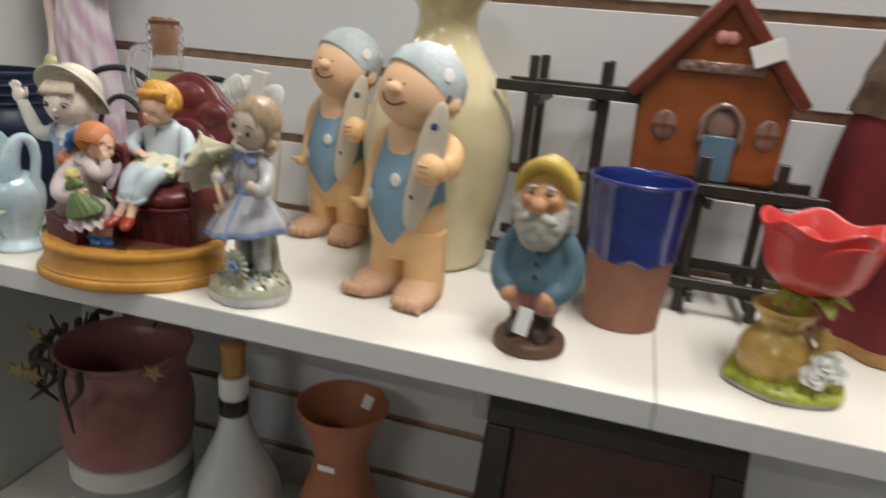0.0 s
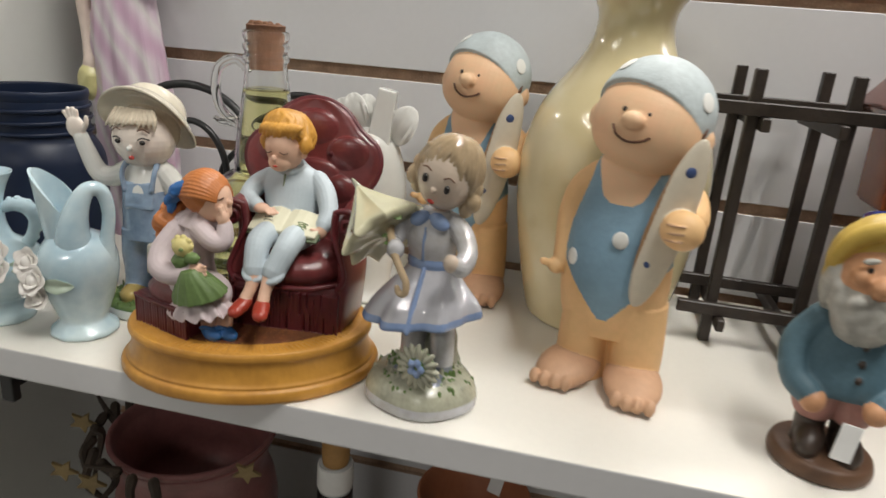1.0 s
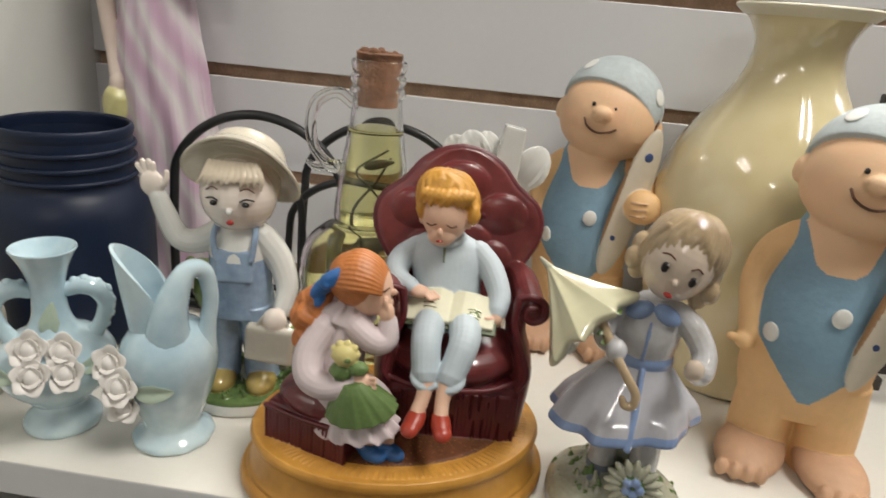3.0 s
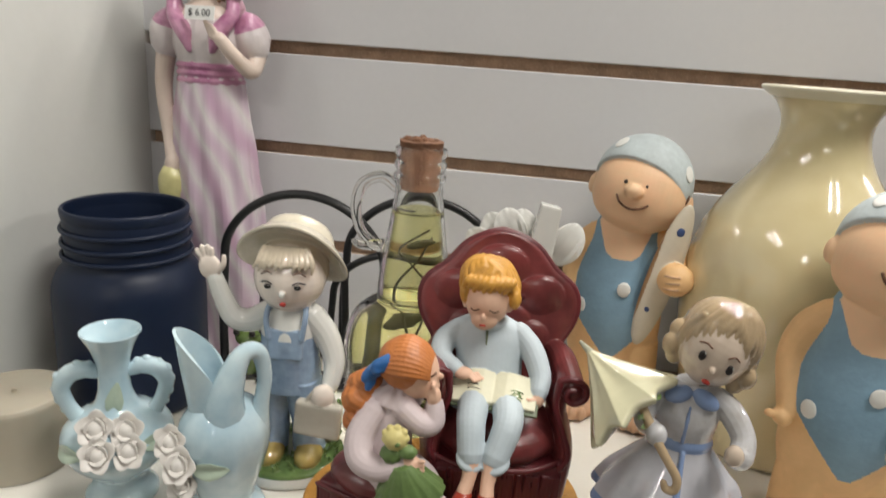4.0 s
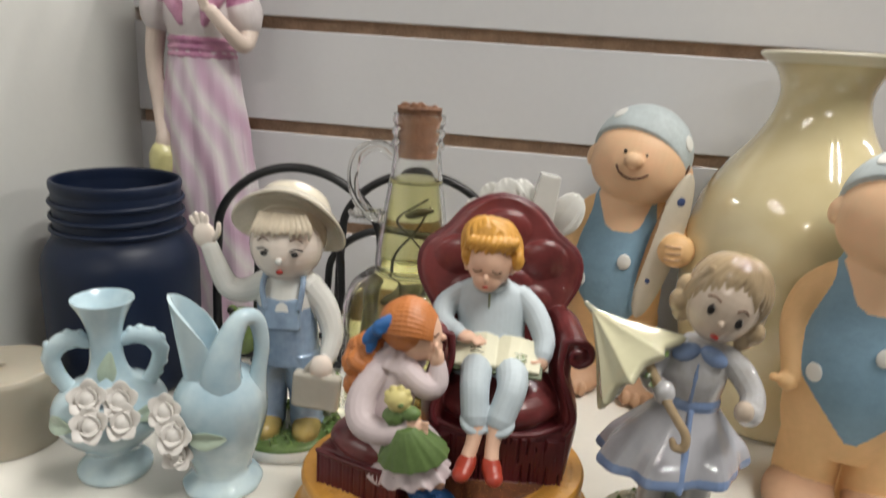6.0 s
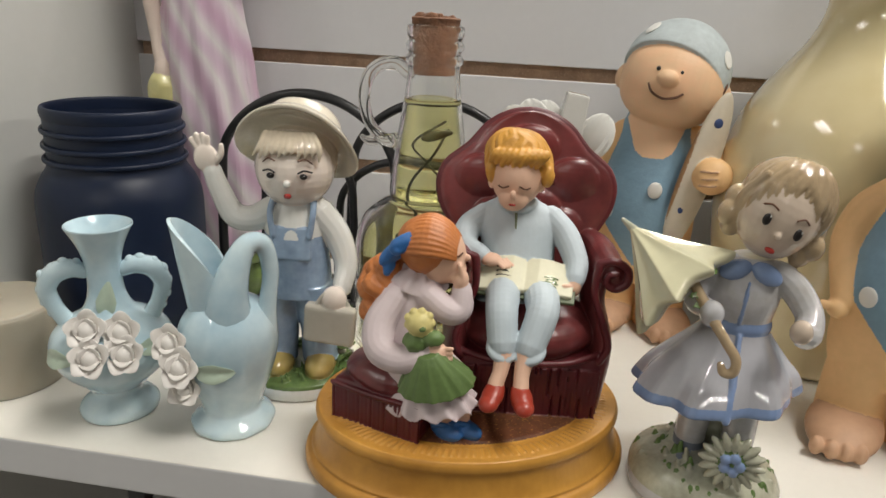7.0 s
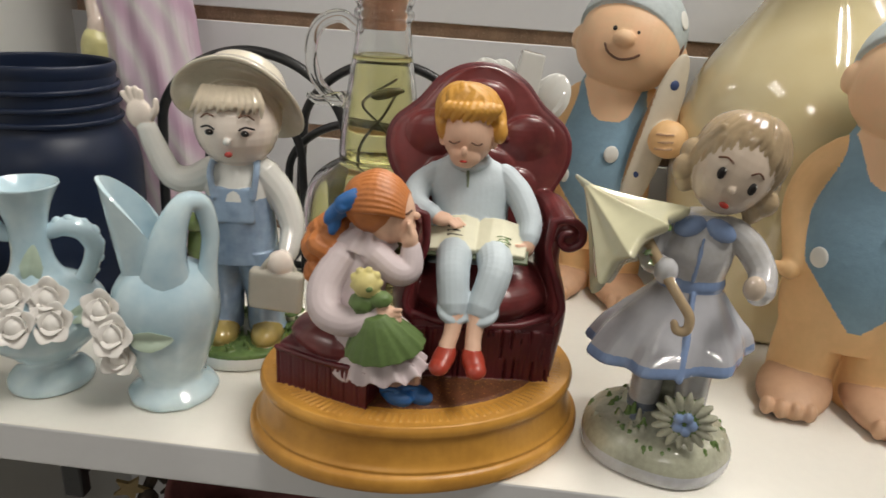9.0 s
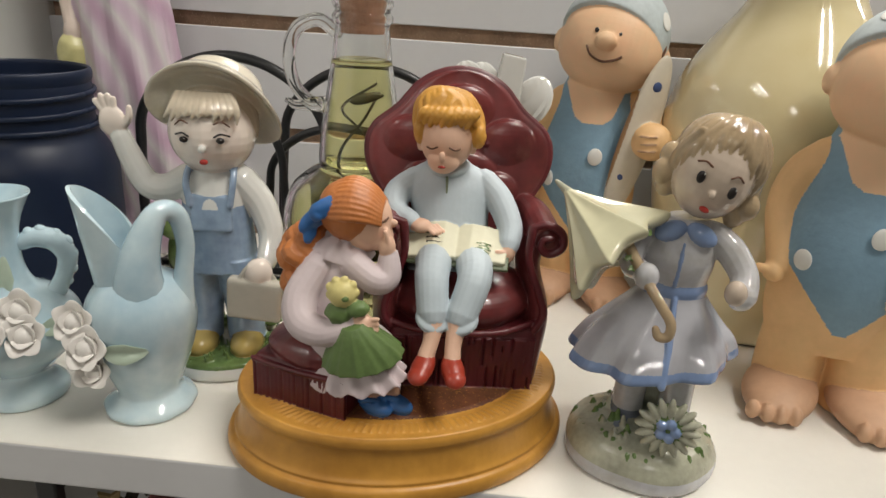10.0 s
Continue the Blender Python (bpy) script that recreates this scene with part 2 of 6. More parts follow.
DOOR_BLUE = mat("slate_blue_door", (0.11, 0.19, 0.26), 0.28, var=0.2, coat=0.3)
HEART_PINK = mat("pink_heart_glaze", (0.66, 0.28, 0.26), 0.3)
TULIP = mat("coral_red_resin", (0.62, 0.065, 0.06), 0.35, var=0.12, scale=40, coat=0.2, sub=0.1)
GOLD_RESIN = mat("golden_ochre_resin", (0.42, 0.27, 0.07), 0.3, var=0.35, scale=70, bump=0.3, coat=0.3)
GRASS_RESIN = mat("green_grass_resin", (0.13, 0.22, 0.03), 0.4, var=0.5, scale=90, bump=0.6, col2=(0.35, 0.36, 0.04))
GREY_RESIN = mat("grey_resin_edge", (0.35, 0.33, 0.28), 0.5, var=0.15)
GN_COAT = mat("teal_coat_paint", (0.08, 0.15, 0.19), 0.55, var=0.2, scale=60, bump=0.3)
GN_HAT = mat("mustard_hood_paint", (0.52, 0.36, 0.07), 0.5, var=0.15, scale=50, bump=0.3)
GN_BEARD = mat("ash_beard_paint", (0.42, 0.41, 0.37), 0.6, var=0.25, scale=90, bump=0.8, fine=3)
GN_SKIN = mat("ruddy_gnome_skin", (0.56, 0.29, 0.15), 0.5, var=0.15, scale=70)
GN_PANTS = mat("pink_trouser_paint", (0.40, 0.20, 0.17), 0.55, var=0.15, scale=60)
GN_BOOT = mat("black_brown_boot", (0.045, 0.03, 0.022), 0.45, var=0.3)
GN_BASE = mat("brown_wood_disc", (0.115, 0.06, 0.033), 0.5, var=0.25, scale=50, bump=0.3)
CRIMSON = mat("crimson_fabric", (0.16, 0.012, 0.018), 0.75, var=0.25, scale=40, bump=0.6)
HEM_GOLD = mat("gold_hem_braid", (0.40, 0.22, 0.07), 0.5, var=0.2)
MOTTLE = mat("mottled_brown_fur", (0.12, 0.08, 0.05), 0.8, var=0.5, scale=60, bump=1.0, fine=3)
BURGUNDY = mat("burgundy_pot_glaze", (0.25, 0.10, 0.095), 0.4, var=0.25, scale=30, bump=0.3)
STRIPE_WHITE = mat("white_stoneware", (0.55, 0.55, 0.52), 0.4, var=0.06)
STRIPE_GREY = mat("grey_stoneware_band", (0.22, 0.23, 0.23), 0.45, var=0.1)
MILK = mat("milk_white_bottle", (0.66, 0.68, 0.68), 0.12, var=0.04, coat=0.7)
GARLAND = mat("dark_twig_garland", (0.05, 0.035, 0.025), 0.8, var=0.4, scale=80, bump=0.8)
STAR_GOLD = mat("tarnished_gold_star", (0.30, 0.22, 0.10), 0.45, metal=0.4, var=0.3)
FROG = mat("green_frog_glass", (0.13, 0.19, 0.06), 0.1, var=0.2, scale=60, coat=0.6)


from mathutils.bvhtree import BVHTree

FINE = [EYE_BLACK, LINE_BROWN, LIPS, DOT_WHITE, DOT_NAVY, BOOK_GREEN]


# ---- mesh helpers; lengths in the figures below are millimetres ----
MM = 0.001


def smooth_line(pts, sub):
    """Catmull-Rom through rows of numbers."""
    p = [np.array(q, float) for q in pts]
    p = [2 * p[0] - p[1]] + p + [2 * p[-1] - p[-2]]
    out = []
    for i in range(1, len(p) - 2):
        for k in range(sub):
            t = k / sub
            out.append(0.5 * (2 * p[i] + (p[i + 1] - p[i - 1]) * t + (2 * p[i - 1] - 5 * p[i] + 4 * p[i + 1] - p[i + 2]) * t * t
                              + (3 * p[i] - p[i - 1] - 3 * p[i + 1] + p[i + 2]) * t ** 3))
    out.append(p[-2])
    return out


def skin_rings(rings, closed=False, caps=True):
    """Quads between rings of points; ends closed unless told otherwise."""
    s = bmesh.new()
    vs = [[s.verts.new(q) for q in ring] for ring in rings]
    n = len(rings[0])
    pairs = list(zip(vs, vs[1:])) + ([(vs[-1], vs[0])] if closed else [])
    for a, b in pairs:
        for i in range(n):
            s.faces.new((a[i], a[(i + 1) % n], b[(i + 1) % n], b[i]))
    if caps and not closed:
        s.faces.new(vs[0][::-1])
        s.faces.new(vs[-1])
    return s


def place(s, m):
    bmesh.ops.transform(s, matrix=m, verts=s.verts)
    return s


def ell(c, r, rot=(0, 0, 0), seg=28):
    s = bmesh.new()
    bmesh.ops.create_uvsphere(s, u_segments=seg, v_segments=max(8, seg * 2 // 3), radius=1)
    return place(s, pose(*c, *rot) @ Matrix.Diagonal((*(r if hasattr(r, "__len__") else (r, r, r)), 1)))


def tube(pts, radii, seg=12, sub=6, flat=1.0, closed=False):
    """A round rod along a smooth line, with rounded ends."""
    rows = smooth_line([(*p, r) for p, r in zip(pts, radii if hasattr(radii, "__len__") else [radii] * len(pts))], sub)
    c = [Vector(r[:3]) for r in rows]
    rings, up = [], Vector((0.13, 0.31, 0.94))
    for i, r in enumerate(rows):
        d = (c[min(i + 1, len(c) - 1)] - c[max(i - 1, 0)]).normalized()
        up = (up - d * up.dot(d)).normalized()
        side = d.cross(up)
        rad = max(r[3], 1e-4)
        ring = lambda o, k: [o + (up * math.cos(a) * flat + side * math.sin(a)) * rad * k for a in np.linspace(0, 2 * math.pi, seg, endpoint=False)]
        if i == 0 and not closed:
            rings += [ring(c[i] - d * rad * 0.9, 0.35), ring(c[i] - d * rad * 0.6, 0.78)]
        rings.append(ring(c[i], 1))
        if i == len(rows) - 1 and not closed:
            rings += [ring(c[i] + d * rad * 0.6, 0.78), ring(c[i] + d * rad * 0.9, 0.35)]
    return skin_rings(rings[:-1] if closed else rings, closed=closed)


def lathe(profile, seg=56, sub=5, fn=None, oval=1.0, caps=True):
    """A turned form from rows of radius and height; fn(angle, r, z) may ripple it."""
    rows = smooth_line(profile, sub) if sub > 1 else profile
    rings = []
    for r, z in rows:
        ring = []
        for a in np.linspace(0, 2 * math.pi, seg, endpoint=False):
            q, h = fn(a, max(r, 0.01), z) if fn else (max(r, 0.01), z)
            ring.append((q * math.cos(a), q * math.sin(a) * oval, h))
        rings.append(ring)
    return skin_rings(rings, caps=caps)


def loft(sections, seg=40, sub=6, fn=None):
    """A body through rows of x, y, z, half width, half depth."""
    rings = []
    for x, y, z, rx, ry in smooth_line(sections, sub):
        ring = []
        for a in np.linspace(0, 2 * math.pi, seg, endpoint=False):
            k = fn(a, z) if fn else 1
            ring.append((x + max(rx, 0.05) * k * math.cos(a), y + max(ry, 0.05) * k * math.sin(a), z))
        rings.append(ring)
    return skin_rings(rings)


def block(c, half, rot=(0, 0, 0), bevel=0.0, seg=2):
    s = bmesh.new()
    bmesh.ops.create_cube(s, size=2, matrix=Matrix.Diagonal((*half, 1)))
    if bevel:
        bmesh.ops.bevel(s, geom=s.edges[:], offset=bevel, segments=seg, profile=0.6, affect="EDGES")
    return place(s, pose(*c, *rot))


def wobble(s, amount, size, seed=0):
    for v in s.verts:
        n = noise.noise_vector(v.co * (1 / size) + Vector((seed * 7.1, seed, 0)))
        v.co += n * amount
    return s


class Maker:
    """Gathers shapes with their materials into one mesh."""

    def __init__(self):
        self.bm, self.mats = bmesh.new(), []

    def slot(self, m):
        if m not in self.mats:
            self.mats.append(m)
        return self.mats.index(m)

    def add(self, s, m, *paints):
        """paints: (material, [(point, normal), ...]) colours what lies before all of the planes."""
        for f in s.faces:
            f.material_index = self.slot(m)
        for pm, planes in paints:
            for co, no in planes:
                bmesh.ops.bisect_plane(s, geom=s.verts[:] + s.edges[:] + s.faces[:], plane_co=co, plane_no=no, dist=1e-5)
            for f in s.faces:
                q = f.calc_center_median()
                if all((q - Vector(co)).dot(Vector(no)) > 0 for co, no in planes):
                    f.material_index = self.slot(pm)
        me = bpy.data.meshes.new("temp")
        s.to_mesh(me)
        s.free()
        self.bm.from_mesh(me)
        bpy.data.meshes.remove(me)
        return self

    def mark(self):
        return len(self.bm.verts)

    def adjust(self, start, about, scale=(1, 1, 1), shift=(0, 0, 0), rot=(0, 0, 0), stop=None):
        """Scale, turn and move the pieces added since a mark."""
        self.bm.verts.ensure_lookup_table()
        o = Vector(about)
        m = Matrix.Translation(o + Vector(shift)) @ pose(0, 0, 0, *rot) @ Matrix.Diagonal((*scale, 1)) @ Matrix.Translation(-o)
        bmesh.ops.transform(self.bm, matrix=m, verts=list(self.bm.verts)[start:stop])
        return self

    def fused(self, voxel, fine):
        """Moulds the gathered pieces into one skin; thin painted details in the fine materials stay as they are laid on it."""
        thin = {self.slot(m) for m in fine if m in self.mats}
        keep = self.bm.copy()
        bmesh.ops.delete(keep, geom=[f for f in keep.faces if f.material_index not in thin], context="FACES")
        bmesh.ops.delete(self.bm, geom=[f for f in self.bm.faces if f.material_index in thin], context="FACES")
        me = bpy.data.meshes.new("temp")
        self.bm.to_mesh(me)
        ob = new("temp", me)
        mod = ob.modifiers.new("remesh", "REMESH")
        mod.mode, mod.voxel_size = "VOXEL", voxel
        sm = ob.modifiers.new("smooth", "SMOOTH")
        sm.factor, sm.iterations = 0.5, 2
        skin = bpy.data.meshes.new_from_object(ob.evaluated_get(bpy.context.evaluated_depsgraph_get()))
        tree = BVHTree.FromBMesh(self.bm)
        self.bm.faces.ensure_lookup_table()
        index = [f.material_index for f in self.bm.faces]
        bpy.data.objects.remove(ob)
        bpy.data.meshes.remove(me)
        new_bm = bmesh.new()
        new_bm.from_mesh(skin)
        for f in new_bm.faces:
            f.material_index = index[tree.find_nearest(f.calc_center_median())[2]]
        extra = bpy.data.meshes.new("temp")
        keep.to_mesh(extra)
        new_bm.from_mesh(extra)
        bpy.data.meshes.remove(skin)
        bpy.data.meshes.remove(extra)
        keep.free()
        self.bm.free()
        self.bm = new_bm
        return self

    def done(self, name, scale=MM, parent=None, label="", flat=False, crease=38):
        bmesh.ops.scale(self.bm, vec=(scale,) * 3, verts=self.bm.verts)
        bmesh.ops.recalc_face_normals(self.bm, faces=self.bm.faces)
        for f in self.bm.faces:
            f.smooth = not flat
        for e in self.bm.edges:
            if len(e.link_faces) == 2 and e.calc_face_angle(0) > radians(crease):
                e.smooth = False
        me = bpy.data.meshes.new(name)
        self.bm.to_mesh(me)
        self.bm.free()
        for m in self.mats:
            me.materials.append(m)
        ob = new(name, me)
        if parent:
            ob.parent = parent
        if label:
            tagged(ob, label)
        return ob


def one(name, s, m, parent=None, label="", scale=MM, **kw):
    return Maker().add(s, m).done(name, scale, parent, label, **kw)


def empty(name, x, y, z, turn=0):
    ob = new(name)
    ob.matrix_world = pose(x, y, z, 0, 0, turn)
    return ob


def at(ob, x, y, z, turn=0):
    ob.matrix_world = pose(x, y, z, 0, 0, turn)
    return ob


# ---- the setting ----
SHELF = 1.257
SLOT = 1.415
PITCH = 0.0762
LEFT = -0.137

wall = empty("wall_back", 0, 0, 0)
tagged(wall, "white melamine slatwall with brown fibreboard grooves", "wall", kind="structure")
one("backing", block((0.7, 0.0135, 0.784), (0.85, 0.0065, 0.7835)), FIBRE, wall, scale=1, flat=True)
slat = Maker()
slat.add(block((0.7, 0.0035, PITCH / 2 - 0.0046), (0.85, 0.0034, PITCH / 2 - 0.0046), bevel=0.0006, seg=1), FIBRE, (MELAMINE, [((0, 0.0012, 0), (0, -1, 0))]))
slat_mesh = slat.done("slat", 1, wall, flat=True)
slat_mesh.location, slat_mesh.scale = (0, 0, SLOT + PITCH), (1, 1, PITCH / (PITCH - 0.0092))
for k in range(-18, 1):
    s = new("slat", slat_mesh.data)
    s.parent, s.location = wall, (0, 0, SLOT + k * PITCH)
one("edge_trim", block((0.7, 0.0095, 1.5685), (0.85, 0.0105, 0.0012), bevel=0.0004, seg=1), MELAMINE, wall, scale=1, flat=True)

side = Maker().add(block((LEFT - 0.010, -0.40, 0.789), (0.0095, 0.42, 0.789), bevel=0.001), PANEL).done("wall_left", 1, flat=True)
tagged(side, "smooth white laminate end panel beside the shelves", "wall", kind="structure")

floor = Maker().add(block((0.3, -0.5, -0.05), (4.5, 4.5, 0.05)), FLOOR).done("floor", 1, flat=True)
tagged(floor, "worn beige vinyl shop floor", "floor", kind="structure")
ceiling = Maker().add(block((0.3, -0.5, CEIL + 0.05), (4.5, 4.5, 0.05)), CEILING).done("ceiling", 1, flat=True)
tagged(ceiling, "white tiled shop ceiling with light panels", "ceiling", kind="structure")
for name, c, h in (("wall_south", (0.3, -4.95, 1.35), (4.5, 0.05, 1.35)), ("wall_north", (0.3, 3.05, 1.35), (4.5, 0.05, 1.35)),
                   ("wall_east", (4.75, -0.95, 1.35), (0.05, 3.95, 1.35)), ("wall_west", (-4.15, -0.95, 1.35), (0.05, 3.95, 1.35))):
    w = Maker().add(block(c, h), PAINT).done(name, 1, flat=True)
    tagged(w, "plain warm grey painted shop wall", "wall", kind="structure")

for lx, ly, turn in LIGHTS:
    fix = empty("ceiling_light", lx, ly, CEIL, turn)
    tagged(fix, "white twin-tube fluorescent ceiling light", "light", group="ceiling lights")
    one("tray", block((0, 0, -0.006), (0.62, 0.2, 0.006), bevel=0.003), MELAMINE, fix, scale=1, flat=True)
    for off in (-0.11, 0.11):
        t = tube([(-0.58, off, -0.018), (0, off, -0.018), (0.58, off, -0.018)], 0.0085, seg=10, sub=2)
        one("tube", t, PAPER, fix, scale=1)


def shelf(name, z, x0, x1, label):
    """White laminate board on the slatwall, with a slightly eased edge."""
    s = empty(name, 0, 0, z)
    tagged(s, label, "shelf", kind="structure")
    m = Maker()
    m.add(block(((x0 + x1) / 2, -0.1305, -0.0095), ((x1 - x0) / 2, 0.1295, 0.0095), bevel=0.0012), MELAMINE, (SHELF_TOP, [((0, 0, -0.0006), (0, 0, 1))]))
    m.done("board", 1, s, flat=True)
    return s


upper = shelf("shelf_upper", SHELF, LEFT + 0.002, 0.5385, "white laminate display shelf with a grey front edge")
upper2 = shelf("shelf_upper", SHELF, 0.5389, 1.5, "white laminate display shelf butted to its neighbour")
lower = shelf("shelf_lower", 0.905, LEFT + 0.002, 1.5, "white laminate lower shelf in shade")

for bx in (0.435, 0.0, 1.1):
    br = empty("shelf_bracket", bx, 0, SHELF - 0.0195)
    tagged(br, "black steel shelf bracket under the board" if bx < 0.1 else "grey steel shelf bracket under the board", "bracket", group="shelf brackets")
    col = BLACK_METAL if bx < 0.1 else STEEL
    m = Maker().add(block((0, -0.13, -0.008), (0.003, 0.118, 0.0075), bevel=0.001), col)
    m.done("arm", 1, br, flat=True)
    one("tip", block((0, -0.249, -0.011), (0.0045, 0.003, 0.012), bevel=0.001), col, br, scale=1, flat=True)


# ---- things on the shelf ----
def thing(ob, label, category, group=""):
    return tagged(ob, label, category, group)


def rose(parent, name, c, r, mat_a, seed=0, label="white bisque rose"):
    """A modelled rose: a bud with cupped petals round it."""
    x, y, z = c
    rnd = random.Random(seed)
    bud = one(name, ell((x, y, z), (r * 0.5, r * 0.5, r * 0.5), seg=14), mat_a, parent, label)
    for ring, (n, rad, tip) in enumerate(((3, 0.34, 12), (5, 0.62, 38))):
        for i in range(n):
            a = 360 / n * i + rnd.uniform(-18, 18) + ring * 30
            q = ell((0, 0, 0), (r * 0.6, r * 0.1, r * 0.55), seg=14)
            for v in q.verts:
                v.co.y += (v.co.x ** 2 * 1.1 - max(0, v.co.z) ** 2 * 0.7) / r * 0.6
                v.co.z += -abs(v.co.x) * 0.15 + 0.05 * r * math.sin(v.co.x / r * 7)
            place(q, pose(x, y, z) @ pose(0, 0, 0, 66, 0, -8) @ pose(0, 0, 0, 0, 0, a) @ pose(0, -r * rad, r * 0.06, tip, 0, 0))
            one("petal", q, mat_a, bud)


def leaf(m, c, size, rot, mat_a):
    q = ell((0, 0, 0), (size, size * 0.5, size * 0.09), seg=14)
    for v in q.verts:
        v.co.z += abs(v.co.y) * 0.5 - (v.co.x ** 2) / size * 0.15
        v.co.y *= 1 - 0.45 * max(0, v.co.x / size)
    m.add(place(q, pose(*c, *rot)), mat_a)


def locks(m, c, r, mt, front, side, back, n=18, thick=2.4, wave=0.12, seed=1, crown=(0, 0)):
    """Wavy strands that fall from the crown over a head; the three angles say how far they reach."""
    rnd = random.Random(seed)
    for i in range(n):
        az = 2 * math.pi * (i + rnd.uniform(-0.2, 0.2)) / n
        f, s = max(0, math.cos(az)), abs(math.sin(az))
        end = radians(front * f * f + side * s * s + back * max(0, -math.cos(az)) ** 2 + rnd.uniform(-5, 5))
        ph, pts = rnd.uniform(0, 6.28), []
        for j in range(7):
            p = end * (0.05 + 0.95 * j / 6)
            q = az + wave * math.sin(ph + j * 1.5) * min(1, j / 2)
            pts.append((c[0] + crown[0] * (1 - j / 6) + r[0] * math.sin(p) * math.sin(q), c[1] + crown[1] * (1 - j / 6) - r[1] * math.sin(p) * math.cos(q), c[2] + r[2] * math.cos(p)))
        k = thick * rnd.uniform(0.8, 1.2)
        m.add(tube(pts, [k * 0.7, k, k * 1.1, k * 1.1, k * 1.05, k * 0.95, k * 0.5], seg=9, sub=3), mt)


# candle
c = empty("pillar_candle", -0.092, -0.213, SHELF)
thing(c, "beige wax pillar candle with a rounded rim", "candle")
one("wax", lathe([(26, 0), (27, 1), (27, 2), (27, 22), (27, 38), (26.5, 40.5), (25.6, 42), (23, 42.2), (12, 42), (2, 41.5)], sub=3), WAX, c)
one("wick", tube([(0, 0, 40.5), (0.5, 0, 43), (2.5, 0, 43.5)], 0.8, seg=6, sub=3), WICK, c)


# two-handled miniature vase with roses
def mini_vase():
    v = empty("miniature_vase", -0.021, -0.226, SHELF, 28)
    thing(v, "pearl blue two-handled miniature vase with white porcelain roses", "vase")
    v.scale = (0.95, 0.95, 1.0)
    body = [(17, 0), (18.5, 1), (18.5, 4), (16, 7), (12.5, 10), (12, 13), (16, 17), (24, 25), (28, 34), (26.5, 42), (20, 48), (12, 53),
            (8.6, 60), (7.8, 68), (8.2, 76), (10.5, 84), (14, 91), (14.8, 92.5), (13.8, 92.5), (9, 85), (6.8, 76), (6.5, 62), (3, 55)]
    one("body", lathe(body, sub=4), SKY_GLAZE, v)
    for sx in (-1, 1):
        h = Maker()
        h.add(tube([(sx * 8, 0, 71), (sx * 14, 0, 73), (sx * 21, 0, 71), (sx * 25, 0, 64), (sx * 23, 0, 56), (sx * 20, 0, 50), (sx * 16, 0, 44)],
                   [3.4, 4.4, 4.8, 4.4, 3.8, 4, 5], seg=12), SKY_GLAZE)
        for q in ((12, 0, 75.5), (17, 0, 76.5), (22, 0, 74.5), (26.5, 0, 71), (28, 0, 65), (27, 0, 59), (24, 0, 53)):
            h.add(ell((sx * (q[0] - 0.6), q[1], q[2] - 0.6), (2.9, 2.6, 2.3), (0, q[0] * 23, 0), seg=12), SKY_GLAZE)
        h.done("handle", MM, v)
    for i, q in enumerate(((-7, -20, 51), (7, -21, 49), (-6, -26, 40), (8, -26, 40))):
        rose(v, "rose", q, 8.8, ROSE_WHITE, i)
    for q, rot in (((-20, -19, 38), (75, 0, -42)), ((20, -18, 40), (75, 0, 42)), ((1, -9.6, 60), (88, -80, 0))):
        r = Maker()
        leaf(r, q, 9, rot, LEAF_PALE)
        r.done("leaf", MM, v, "pale green glazed leaf")


mini_vase()


def pitcher():
    p = empty("miniature_pitcher", 0.036, -0.224, SHELF, 14)
    thing(p, "pearl blue miniature ewer with white roses and a looped handle", "pitcher")
    p.scale = (1, 1, 1.03)
    body = [(17, 0), (18.8, 1), (18.8, 3.5), (15, 7), (13.5, 10), (15.5, 16), (19.5, 28), (21.8, 40), (21, 50), (16, 58), (9, 62)]
    one("body", lathe(body, sub=5, fn=lambda a, r, z: (r * (1 + 0.012 * math.sin(10 * a)), z)), SKY_GLAZE, p)
    def lip(k, inset):
        ring = []
        for q in np.linspace(0, 2 * math.pi, 40, endpoint=False):
            left = (1 - math.cos(q)) / 2
            ring.append((-5 - 2 * k + (11 - inset + k * (6.5 * left - 2)) * math.cos(q), (11 - inset + 1.5 * k) * math.sin(q), 52 + k * (11 + 34 * left ** 0.8)))
        return ring

    steps = [x / 11 for x in range(12)]
    one("spout", skin_rings([lip(k, 0) for k in steps] + [lip(k, 1.6) for k in steps[::-1]], caps=False), SKY_GLAZE, p)
    h = Maker()
    h.add(tube([(2, -6, 48), (2.5, -8, 64), (6, -7, 78), (11, -4, 87.5), (17, 0, 86), (19.5, 1, 74), (18, 0, 60), (16, 0, 46)],
               [12, 9, 6.4, 4.6, 4.2, 3.8, 4, 6], seg=16), SKY_GLAZE)
    h.done("handle", MM, p)
    for i, (q, r) in enumerate((((-22, -13, 46), 8), ((-17, -18, 37), 8.8), ((-16, -17, 26), 7.5))):
        rose(p, "rose", q, r, ROSE_WHITE, 11 + i)
    k = Maker()
    leaf(k, (-2, -20.8, 36), 9, (86, 0, 0), LEAF_PALE)
    k.done("leaf", MM, p, "pale green glazed leaf")


pitcher()

